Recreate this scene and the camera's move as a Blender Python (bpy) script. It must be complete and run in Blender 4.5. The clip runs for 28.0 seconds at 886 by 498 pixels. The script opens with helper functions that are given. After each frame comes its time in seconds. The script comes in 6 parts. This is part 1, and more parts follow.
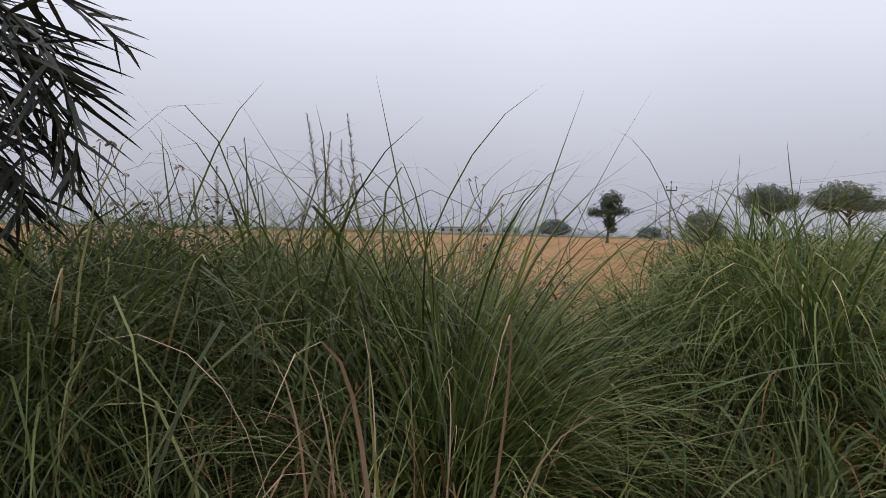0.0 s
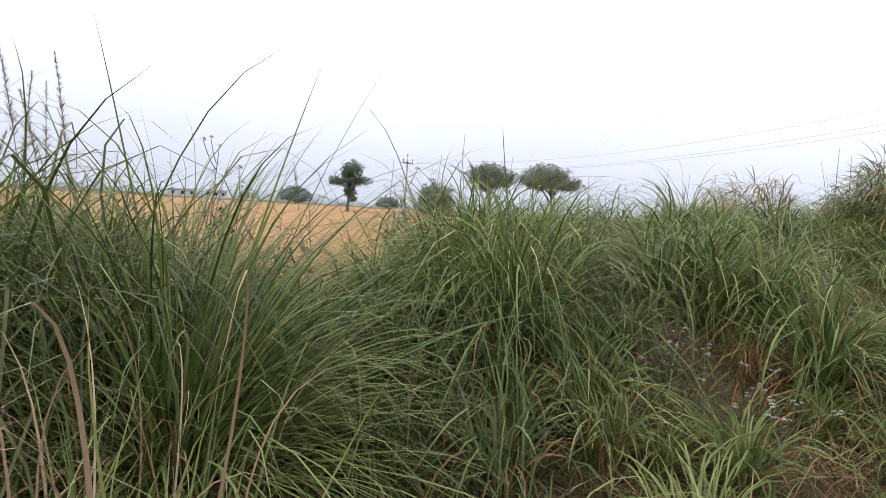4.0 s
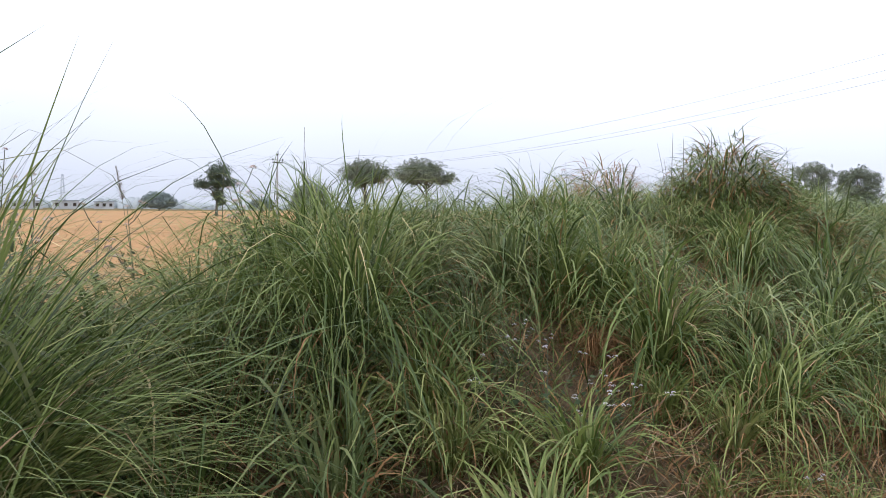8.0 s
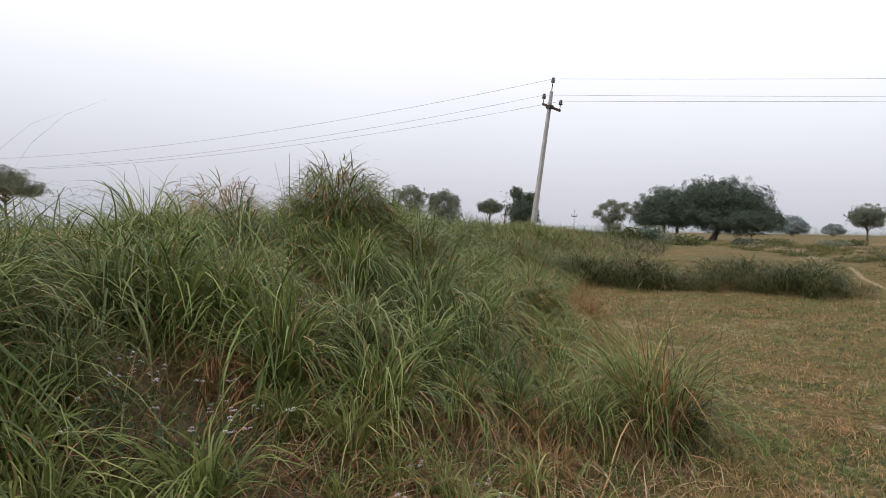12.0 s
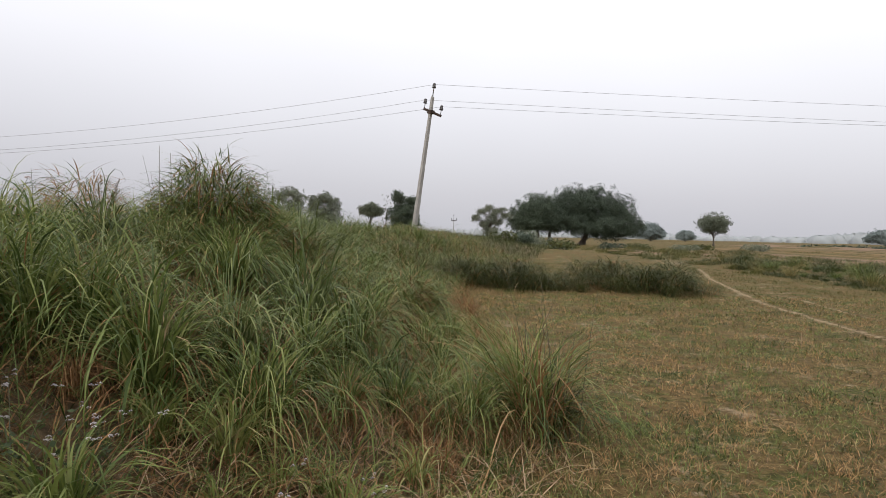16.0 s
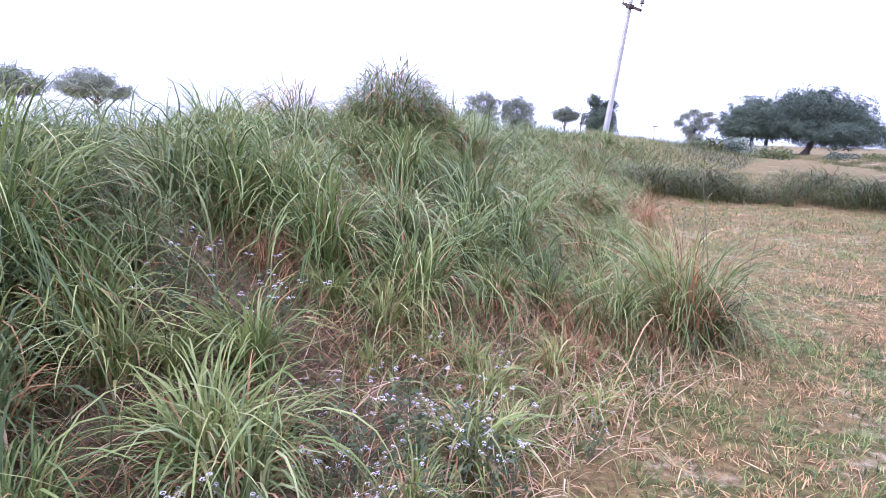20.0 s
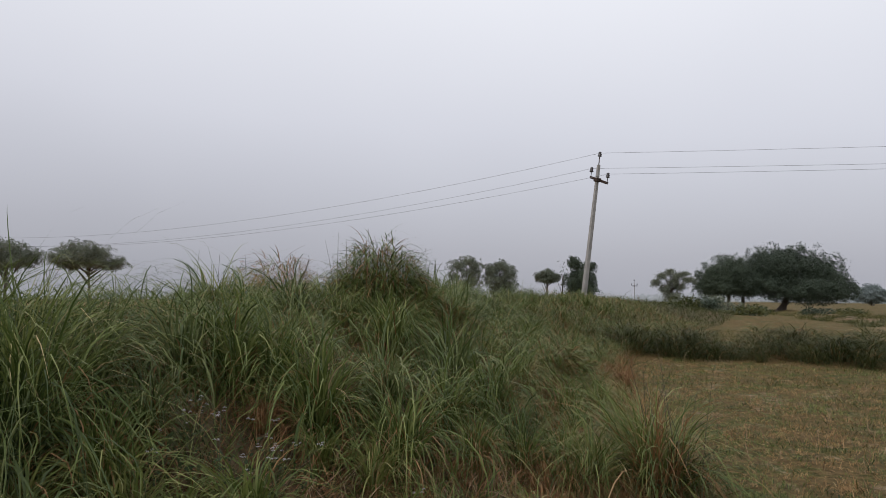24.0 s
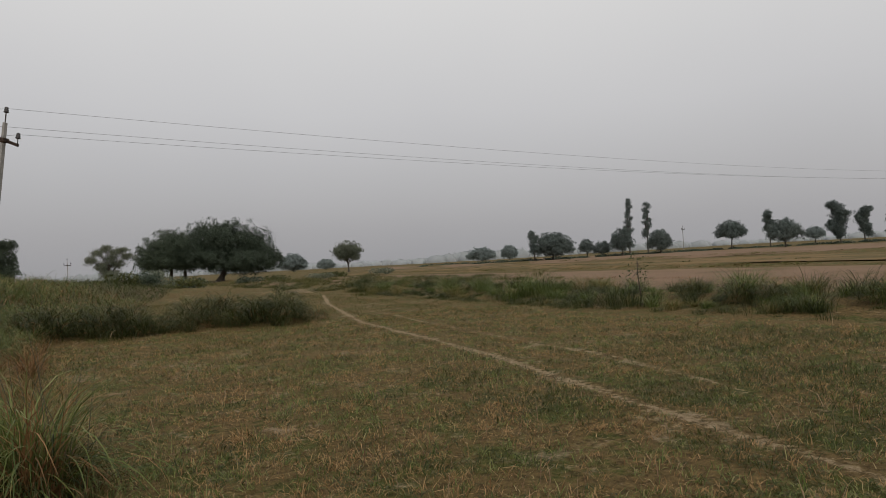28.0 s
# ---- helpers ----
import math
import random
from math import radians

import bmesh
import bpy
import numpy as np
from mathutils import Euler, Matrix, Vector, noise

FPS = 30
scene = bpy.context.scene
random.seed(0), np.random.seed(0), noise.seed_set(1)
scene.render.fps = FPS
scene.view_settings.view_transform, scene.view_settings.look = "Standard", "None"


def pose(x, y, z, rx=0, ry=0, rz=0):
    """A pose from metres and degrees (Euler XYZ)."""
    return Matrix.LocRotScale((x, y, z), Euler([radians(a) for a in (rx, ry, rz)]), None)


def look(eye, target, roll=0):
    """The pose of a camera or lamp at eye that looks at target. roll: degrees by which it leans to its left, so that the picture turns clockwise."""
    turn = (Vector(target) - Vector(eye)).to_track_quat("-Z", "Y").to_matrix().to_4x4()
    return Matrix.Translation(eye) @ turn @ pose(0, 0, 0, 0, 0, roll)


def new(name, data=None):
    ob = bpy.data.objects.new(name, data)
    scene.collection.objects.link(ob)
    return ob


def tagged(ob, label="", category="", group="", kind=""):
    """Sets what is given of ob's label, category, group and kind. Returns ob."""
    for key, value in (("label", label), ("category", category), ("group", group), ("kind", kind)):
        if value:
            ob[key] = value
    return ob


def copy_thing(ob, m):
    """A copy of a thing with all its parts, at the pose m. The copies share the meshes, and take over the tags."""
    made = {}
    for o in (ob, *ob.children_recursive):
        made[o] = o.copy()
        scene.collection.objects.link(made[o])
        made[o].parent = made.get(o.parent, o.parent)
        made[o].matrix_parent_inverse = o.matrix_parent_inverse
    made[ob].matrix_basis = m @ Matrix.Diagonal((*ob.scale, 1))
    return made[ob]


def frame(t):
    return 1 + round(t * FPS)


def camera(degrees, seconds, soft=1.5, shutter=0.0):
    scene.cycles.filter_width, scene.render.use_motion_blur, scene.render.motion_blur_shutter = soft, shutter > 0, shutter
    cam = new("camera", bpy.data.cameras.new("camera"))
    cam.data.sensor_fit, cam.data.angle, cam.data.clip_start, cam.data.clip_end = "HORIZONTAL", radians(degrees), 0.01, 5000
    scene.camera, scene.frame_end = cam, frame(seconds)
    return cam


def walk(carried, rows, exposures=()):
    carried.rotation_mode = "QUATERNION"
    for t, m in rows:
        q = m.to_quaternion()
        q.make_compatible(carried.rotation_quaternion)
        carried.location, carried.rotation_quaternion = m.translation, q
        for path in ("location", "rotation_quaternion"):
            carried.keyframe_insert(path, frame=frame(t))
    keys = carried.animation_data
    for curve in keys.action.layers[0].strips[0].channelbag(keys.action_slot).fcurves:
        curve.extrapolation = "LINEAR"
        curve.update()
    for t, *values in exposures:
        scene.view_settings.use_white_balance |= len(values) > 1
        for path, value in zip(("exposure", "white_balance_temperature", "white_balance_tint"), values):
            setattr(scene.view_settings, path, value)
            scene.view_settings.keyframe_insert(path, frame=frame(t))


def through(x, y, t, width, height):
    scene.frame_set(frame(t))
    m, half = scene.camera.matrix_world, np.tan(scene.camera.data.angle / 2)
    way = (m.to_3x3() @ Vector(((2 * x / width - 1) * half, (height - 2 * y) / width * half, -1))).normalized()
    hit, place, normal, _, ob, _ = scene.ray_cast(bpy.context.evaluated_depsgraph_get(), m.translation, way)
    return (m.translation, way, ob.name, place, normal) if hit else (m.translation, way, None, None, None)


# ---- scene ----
cam = camera(69.6, 28.0, soft=0.4)
PATH = [
    (0, (-0.245, -0.030, 1.534), (-9.876, 2.644, 1.221), 1.44),
    (0.5, (-0.247, -0.033, 1.534), (-9.819, 2.829, 1.108), 1.27),
    (1, (-0.238, -0.037, 1.543), (-9.742, 3.048, 1.147), 1.58),
    (1.5, (-0.233, -0.047, 1.556), (-9.594, 3.465, 1.393), 2.56),
    (2, (-0.222, -0.059, 1.558), (-9.418, 3.867, 1.450), 3.01),
    (2.5, (-0.221, -0.073, 1.553), (-9.183, 4.359, 1.341), 2.86),
    (3, (-0.204, -0.104, 1.538), (-8.898, 4.815, 1.071), 3.31),
    (3.5, (-0.196, -0.102, 1.525), (-8.516, 5.405, 0.859), 3.70),
    (4, (-0.185, -0.052, 1.524), (-7.978, 6.180, 0.875), 3.47),
    (4.5, (-0.192, 0.011, 1.527), (-7.678, 6.613, 0.920), 2.98),
    (6.5, (-0.192, 0.159, 1.550), (-6.639, 7.789, 1.079), 1.42),
    (7, (-0.191, 0.179, 1.549), (-6.613, 7.829, 1.057), 1.49),
    (7.5, (-0.194, 0.224, 1.537), (-6.426, 8.014, 0.841), 0.92),
    (8, (-0.195, 0.301, 1.536), (-6.699, 7.870, 0.891), 0.56),
    (8.5, (-0.180, 0.326, 1.543), (-5.428, 8.804, 0.788), 1.37),
    (9, (-0.207, 0.301, 1.553), (-4.011, 9.533, 1.019), 0.49),
    (9.5, (-0.227, 0.289, 1.550), (-2.871, 9.925, 1.151), 1.92),
    (10, (-0.224, 0.300, 1.555), (-2.468, 10.042, 1.329), 2.08),
    (10.5, (-0.220, 0.305, 1.557), (-2.284, 10.089, 1.534), 2.31),
    (11, (-0.217, 0.325, 1.544), (-2.155, 10.131, 1.246), 1.96),
    (11.5, (-0.199, 0.342, 1.544), (-1.946, 10.178, 1.110), 0.95),
    (12, (-0.179, 0.344, 1.549), (-1.534, 10.246, 1.216), 0.48),
    (12.5, (-0.180, 0.336, 1.547), (-1.490, 10.246, 1.252), 0.31),
    (14.5, (-0.169, 0.395, 1.503), (-0.478, 10.382, 1.092), -0.30),
    (15, (-0.164, 0.388, 1.507), (-0.147, 10.381, 1.143), -0.44),
    (15.5, (-0.179, 0.366, 1.503), (0.162, 10.355, 1.172), 0.25),
    (16, (-0.201, 0.333, 1.506), (0.302, 10.317, 1.255), 0.94),
    (16.5, (-0.213, 0.299, 1.508), (0.448, 10.276, 1.311), 0.78),
    (17, (-0.217, 0.286, 1.503), (-0.217, 10.283, 1.256), 0.59),
    (17.5, (-0.162, 0.288, 1.508), (-0.496, 10.274, 1.085), -0.81),
    (18, (-0.082, 0.325, 1.502), (-0.547, 10.294, 0.855), -1.01),
    (18.5, (0.043, 0.332, 1.503), (-0.955, 10.265, 0.912), -0.34),
    (19, (0.113, 0.251, 1.511), (-2.170, 9.907, 0.264), -0.83),
    (19.5, (0.103, 0.281, 1.491), (-1.599, 10.024, 0.019), -0.80),
    (20, (0.086, 0.166, 1.478), (-2.317, 9.712, -0.285), 1.45),
    (20.5, (0.095, 0.055, 1.494), (-2.297, 9.716, 0.522), 2.6),
    (21, (0.142, -0.025, 1.478), (-1.981, 9.723, 0.781), 1.7),
    (21.5, (0.173, -0.079, 1.499), (-2.528, 9.542, 1.132), 1.35),
    (23.5, (0.251, -0.330, 1.555), (-2.555, 9.239, 2.310), 1.3),
    (24, (0.252, -0.329, 1.551), (-2.014, 9.381, 2.312), 0.3),
    (24.5, (0.272, -0.191, 1.531), (-0.384, 9.775, 2.014), -2.26),
    (25, (0.252, -0.159, 1.522), (1.085, 9.795, 1.999), -2.40),
    (25.5, (0.248, -0.074, 1.508), (3.244, 9.462, 1.782), -1.04),
    (26, (0.260, -0.091, 1.503), (3.875, 9.230, 1.708), -0.64),
    (26.5, (0.375, -0.079, 1.504), (4.680, 8.945, 1.703), -2.46),
    (27, (0.513, -0.098, 1.495), (5.326, 8.656, 1.962), -3.54),
    (27.5, (0.639, -0.102, 1.491), (5.567, 8.596, 1.735), -3.76),
    (28, (0.689, -0.089, 1.482), (6.265, 8.211, 1.634), -3.28),
]

EXPOSURES = [
    (0, 0.06, 6050, 15), (1.2, 0.06, 6050, 15), (2, -0.12, 6050, 13), (3.2, 0.15, 5950, 10), (4, 0.9, 5950, 13), (4.5, 0.93, 5850, 13), (7, 0.75, 5700, 13), (8, 0.9, 5800, 12), (9, 0.8, 5950, 14),
    (10, 0.65, 6200, 13), (11, 0.22, 6300, 13), (11.5, 0.48, 6300, 13), (12.5, 0.34, 6250, 13), (14.5, 0.22, 6500, 11), (16, 0.32, 6450, 12), (17, 0.02, 6550, 11), (18, 0.62, 6500, 11),
    (19, 1.15, 6050, 14), (20, 1.88, 5000, 36), (20.6, 1.35, 4950, 34), (21, 1.08, 4650, 36), (21.5, 0.9, 4900, 31), (23.5, -0.15, 6150, 13), (24, -0.18, 6200, 13), (25, -0.22, 6550, 12), (26, -0.36, 6600, 11), (28, -0.47, 6650, 10),
]
walk(cam, [(t, look(eye, target, roll)) for t, eye, target, roll in PATH], EXPOSURES)

# ---- sky and sun: a hazy overcast day ----
world = bpy.data.worlds.new("overcast_sky")
scene.world = world
world.use_nodes = True
wt = world.node_tree
wt.nodes.clear()
w_out = wt.nodes.new("ShaderNodeOutputWorld")
w_bg = wt.nodes.new("ShaderNodeBackground")
w_sky = wt.nodes.new("ShaderNodeTexSky")
w_sky.sky_type = "NISHITA"
w_sky.sun_disc = False
w_sky.sun_elevation = radians(38)
w_sky.sun_rotation = radians(200)
w_sky.air_density, w_sky.dust_density, w_sky.ozone_density = 1.2, 6.0, 1.0
w_bg.inputs["Strength"].default_value = 0.12
w_co = wt.nodes.new("ShaderNodeTexCoord")
w_sep = wt.nodes.new("ShaderNodeSeparateXYZ")
w_ramp = wt.nodes.new("ShaderNodeValToRGB")
w_noise = wt.nodes.new("ShaderNodeTexNoise")
w_noise.inputs["Scale"].default_value = 1.6
w_noise.inputs["Detail"].default_value = 3.0
w_add = wt.nodes.new("ShaderNodeMath")
w_add.operation = "MULTIPLY_ADD"
w_add.inputs[1].default_value = 0.10
cr = w_ramp.color_ramp
cr.elements[0].position, cr.elements[0].color = 0.03, (3.75, 3.8, 4.05, 1)
cr.elements[1].position, cr.elements[1].color = 0.90, (11.0, 10.9, 10.8, 1)
for pos, col in ((0.12, (4.6, 4.6, 4.85, 1)), (0.30, (6.8, 6.8, 7.0, 1)), (0.5, (8.6, 8.6, 8.6, 1))):
    e = cr.elements.new(pos)
    e.color = col
w_mix = wt.nodes.new("ShaderNodeMix")
w_mix.data_type = "RGBA"
w_mix.inputs["Factor"].default_value = 0.9
wt.links.new(w_co.outputs["Generated"], w_sep.inputs[0])
wt.links.new(w_co.outputs["Generated"], w_noise.inputs["Vector"])
wt.links.new(w_noise.outputs["Fac"], w_add.inputs[0])
# the haze is a little brighter towards the east
w_east = wt.nodes.new("ShaderNodeMath")
w_east.operation = "MULTIPLY_ADD"
w_east.inputs[1].default_value = 0.045
wt.links.new(w_sep.outputs["X"], w_east.inputs[0])
wt.links.new(w_sep.outputs["Z"], w_east.inputs[2])
wt.links.new(w_east.outputs[0], w_add.inputs[2])
wt.links.new(w_add.outputs[0], w_ramp.inputs[0])
wt.links.new(w_sky.outputs[0], w_mix.inputs["A"])
wt.links.new(w_ramp.outputs[0], w_mix.inputs["B"])
wt.links.new(w_mix.outputs["Result"], w_bg.inputs["Color"])
wt.links.new(w_bg.outputs[0], w_out.inputs[0])

sun = new("sun", bpy.data.lights.new("sun", "SUN"))
sun.data.energy = 1.4
sun.data.angle = radians(25)
sun.data.color = (1.0, 0.96, 0.9)
sun.matrix_world = look((0, 0, 0), (-math.sin(radians(200)) * math.cos(radians(38)), -math.cos(radians(200)) * math.cos(radians(38)), -math.sin(radians(38))))


# ---- materials ----
def nodes_of(name, rough=0.7):
    m = bpy.data.materials.new(name)
    m.use_nodes = True
    nt = m.node_tree
    return m, nt, nt.nodes["Principled BSDF"]


def ramp_node(nt, stops):
    r = nt.nodes.new("ShaderNodeValToRGB")
    els = r.color_ramp.elements
    els[0].position, els[0].color = stops[0][0], (*stops[0][1], 1)
    els[1].position, els[1].color = stops[-1][0], (*stops[-1][1], 1)
    for pos, col in stops[1:-1]:
        els.new(pos).color = (*col, 1)
    return r


def noise_node(nt, scale, detail=4.0, rough=0.6, coord="Object", stretch=None):
    co = nt.nodes.new("ShaderNodeTexCoord")
    n = nt.nodes.new("ShaderNodeTexNoise")
    n.inputs["Scale"].default_value = scale
    n.inputs["Detail"].default_value = detail
    n.inputs["Roughness"].default_value = rough
    if stretch:
        mp = nt.nodes.new("ShaderNodeMapping")
        mp.inputs["Scale"].default_value = stretch
        nt.links.new(co.outputs[coord], mp.inputs[0])
        nt.links.new(mp.outputs[0], n.inputs["Vector"])
    else:
        nt.links.new(co.outputs[coord], n.inputs["Vector"])
    return n


def mix_node(nt, a, b, fac, blend="MIX"):
    m = nt.nodes.new("ShaderNodeMix")
    m.data_type = "RGBA"
    m.blend_type = blend
    for sock, v in ((m.inputs["A"], a), (m.inputs["B"], b), (m.inputs["Factor"], fac)):
        if isinstance(v, (int, float)):
            sock.default_value = v
        elif isinstance(v, tuple):
            sock.default_value = (*v, 1)
        else:
            nt.links.new(v, sock)
    return m.outputs["Result"]


def leaf_material(name, stops, rough=0.55, through=0.35, streak=60.0, spec=0.3):
    """Foliage: each leaf takes its own tone, with a fine streak, and lets some light through."""
    m, nt, b = nodes_of(name)
    geo = nt.nodes.new("ShaderNodeNewGeometry")
    info = nt.nodes.new("ShaderNodeObjectInfo")
    sh = nt.nodes.new("ShaderNodeMath")
    sh.operation = "MULTIPLY_ADD"
    sh.inputs[1].default_value = 0.34
    nt.links.new(info.outputs["Random"], sh.inputs[0])
    sc = nt.nodes.new("ShaderNodeMath")
    sc.operation = "MULTIPLY"
    sc.inputs[1].default_value = 0.68
    nt.links.new(geo.outputs["Random Per Island"], sc.inputs[0])
    nt.links.new(sc.outputs[0], sh.inputs[2])
    r = ramp_node(nt, stops)
    nt.links.new(sh.outputs[0], r.inputs[0])
    n = noise_node(nt, streak, 2.0)
    dark = mix_node(nt, r.outputs[0], (0.72, 0.72, 0.66), n.outputs["Fac"], "MULTIPLY")
    nt.links.new(dark, b.inputs["Base Color"])
    b.inputs["Roughness"].default_value = rough
    b.inputs["Specular IOR Level"].default_value = spec
    t = nt.nodes.new("ShaderNodeBsdfTranslucent")
    nt.links.new(dark, t.inputs["Color"])
    ms = nt.nodes.new("ShaderNodeMixShader")
    ms.inputs[0].default_value = through
    nt.links.new(b.outputs[0], ms.inputs[1])
    nt.links.new(t.outputs[0], ms.inputs[2])
    nt.links.new(ms.outputs[0], nt.nodes["Material Output"].inputs[0])
    return m


def rough_material(name, stops, scale=8.0, rough=0.9, bump=0.3, fine=60.0, metal=0.0, stretch=None):
    """A weathered opaque surface: broad stains, fine grain and relief."""
    m, nt, b = nodes_of(name)
    n1 = noise_node(nt, scale, 5.0, stretch=stretch)
    n2 = noise_node(nt, fine, 3.0, stretch=stretch)
    r = ramp_node(nt, stops)
    nt.links.new(n1.outputs["Fac"], r.inputs[0])
    col = mix_node(nt, r.outputs[0], (0.7, 0.7, 0.7), n2.outputs["Fac"], "MULTIPLY")
    nt.links.new(col, b.inputs["Base Color"])
    b.inputs["Roughness"].default_value = rough
    b.inputs["Metallic"].default_value = metal
    bp = nt.nodes.new("ShaderNodeBump")
    bp.inputs["Strength"].default_value = bump
    bp.inputs["Distance"].default_value = 0.02
    nt.links.new(n2.outputs["Fac"], bp.inputs["Height"])
    nt.links.new(bp.outputs[0], b.inputs["Normal"])
    return m


def ground_material(name, earth, straw, green, patch=0.7, tuft=9.0, green_amount=0.5):
    """Field ground: bare earth, straw litter and short green growth in patches."""
    m, nt, b = nodes_of(name)
    big = noise_node(nt, patch, 6.0, 0.65)
    mid = noise_node(nt, tuft, 6.0, 0.7)
    fine = noise_node(nt, tuft * 9, 3.0, 0.7)
    r1 = nt.nodes.new("ShaderNodeMapRange")
    r1.inputs["From Min"].default_value, r1.inputs["From Max"].default_value = 0.40, 0.62
    nt.links.new(mid.outputs["Fac"], r1.inputs["Value"])
    r2 = nt.nodes.new("ShaderNodeMapRange")
    r2.inputs["From Min"].default_value, r2.inputs["From Max"].default_value = 0.62 - 0.3 * green_amount, 0.80 - 0.3 * green_amount
    nt.links.new(big.outputs["Fac"], r2.inputs["Value"])
    c1 = mix_node(nt, earth, straw, r1.outputs[0])
    c2 = mix_node(nt, c1, green, r2.outputs[0])
    c3 = mix_node(nt, c2, (0.45, 0.44, 0.40), fine.outputs["Fac"], "MULTIPLY")
    nt.links.new(c3, b.inputs["Base Color"])
    b.inputs["Roughness"].default_value = 0.95
    b.inputs["Specular IOR Level"].default_value = 0.1
    bp = nt.nodes.new("ShaderNodeBump")
    bp.inputs["Strength"].default_value = 0.7
    bp.inputs["Distance"].default_value = 0.05
    nt.links.new(mid.outputs["Fac"], bp.inputs["Height"])
    nt.links.new(bp.outputs[0], b.inputs["Normal"])
    return m


M_GRASS = leaf_material("grass_leaf", [(0.0, (0.023, 0.039, 0.009)), (0.3, (0.074, 0.11, 0.026)), (0.66, (0.176, 0.215, 0.062)), (0.92, (0.304, 0.31, 0.121)), (1.0, (0.57, 0.445, 0.249))], rough=0.5, through=0.32, spec=0.27)
M_GRASS_BLUE = leaf_material("reed_leaf", [(0.0, (0.028, 0.042, 0.014)), (0.45, (0.102, 0.138, 0.046)), (0.9, (0.235, 0.257, 0.109)), (1.0, (0.533, 0.421, 0.232))], rough=0.5, through=0.32, spec=0.27)
M_GRASS_PALE = leaf_material("pale_grass_leaf", [(0.0, (0.069, 0.104, 0.022)), (0.5, (0.175, 0.212, 0.057)), (0.85, (0.318, 0.313, 0.117)), (1.0, (0.509, 0.424, 0.223))], rough=0.5, through=0.30, spec=0.3)
M_STRAW = leaf_material("pale_straw", [(0.0, (0.19, 0.105, 0.062)), (0.5, (0.33, 0.215, 0.138)), (1.0, (0.54, 0.41, 0.28))], rough=0.7, through=0.15)
M_HEDGE = leaf_material("coarse_dark_grass", [(0.0, (0.022, 0.032, 0.010)), (0.5, (0.058, 0.071, 0.019)), (0.9, (0.115, 0.122, 0.036)), (1.0, (0.18, 0.155, 0.065))], rough=0.5, through=0.35)
# pale grey-blue stands for the haze in front of the far woods
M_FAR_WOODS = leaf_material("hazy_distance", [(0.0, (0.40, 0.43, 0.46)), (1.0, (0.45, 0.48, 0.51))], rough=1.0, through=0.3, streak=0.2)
M_DRY = leaf_material("dry_leaf", [(0.0, (0.080, 0.042, 0.022)), (0.4, (0.215, 0.112, 0.048)), (0.75, (0.36, 0.205, 0.095)), (1.0, (0.48, 0.355, 0.22))], rough=0.75, through=0.25)
M_SHORT = leaf_material("short_grass", [(0.0, (0.040, 0.056, 0.012)), (0.35, (0.095, 0.102, 0.026)), (0.65, (0.185, 0.150, 0.055)), (0.9, (0.31, 0.235, 0.11)), (1.0, (0.44, 0.36, 0.21))], rough=0.8, through=0.25)
M_STUBBLE = leaf_material("straw_stubble", [(0.0, (0.22, 0.125, 0.05)), (0.5, (0.38, 0.235, 0.11)), (1.0, (0.52, 0.36, 0.19))], rough=0.8, through=0.2)
M_PLUME = leaf_material("seed_plume", [(0.0, (0.17, 0.14, 0.12)), (1.0, (0.36, 0.31, 0.27))], rough=0.9, through=0.4)
M_WEED = leaf_material("weed_leaf", [(0.0, (0.030, 0.050, 0.022)), (0.6, (0.065, 0.090, 0.040)), (1.0, (0.12, 0.13, 0.06))], rough=0.7)
M_STEM = rough_material("weed_stem", [(0.3, (0.05, 0.06, 0.03)), (0.7, (0.11, 0.09, 0.05))], 30, 0.8, 0.1)
M_PURPLE = leaf_material("purple_petal", [(0.0, (0.342, 0.3, 0.367)), (0.6, (0.513, 0.474, 0.518)), (1.0, (0.707, 0.69, 0.67))], rough=0.8, through=0.3)
M_FLUFF = leaf_material("seed_fluff", [(0.0, (0.36, 0.26, 0.25)), (1.0, (0.62, 0.52, 0.48))], rough=0.95, through=0.4)
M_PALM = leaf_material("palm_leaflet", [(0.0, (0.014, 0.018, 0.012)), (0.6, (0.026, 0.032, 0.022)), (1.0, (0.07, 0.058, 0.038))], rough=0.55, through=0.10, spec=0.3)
M_RACHIS = rough_material("palm_rachis", [(0.3, (0.045, 0.045, 0.03)), (0.7, (0.11, 0.09, 0.055))], 12, 0.6, 0.2)
M_BARK = rough_material("tree_bark", [(0.3, (0.045, 0.036, 0.028)), (0.7, (0.12, 0.10, 0.08))], 6, 0.95, 0.6)
M_TREE = leaf_material("dark_tree_leaf", [(0.0, (0.041, 0.059, 0.041)), (0.6, (0.069, 0.094, 0.064)), (1.0, (0.112, 0.142, 0.089))], rough=0.6, through=0.25, streak=3.0)
M_TREE_GREY = leaf_material("grey_green_tree_leaf", [(0.0, (0.104, 0.124, 0.087)), (0.6, (0.161, 0.181, 0.134)), (1.0, (0.243, 0.252, 0.188))], rough=0.7, through=0.3, streak=3.0)
# trees across the fields: haze is put into the pale bluish leaf colour
M_TREE_FAR = leaf_material("hazed_tree_leaf", [(0.0, (0.108, 0.138, 0.135)), (0.6, (0.142, 0.176, 0.169)), (1.0, (0.182, 0.213, 0.2))], rough=0.7, through=0.25, streak=3.0)
# the farthest trees are paler still, again with haze painted into the base colour
M_FAR = leaf_material("hazed_far_tree_leaf", [(0.0, (0.195, 0.24, 0.247)), (1.0, (0.285, 0.33, 0.33))], rough=0.9, through=0.2, streak=2.0)
M_CONCRETE = rough_material("pole_concrete", [(0.3, (0.24, 0.235, 0.225)), (0.7, (0.38, 0.37, 0.35))], 3.0, 0.9, 0.25)
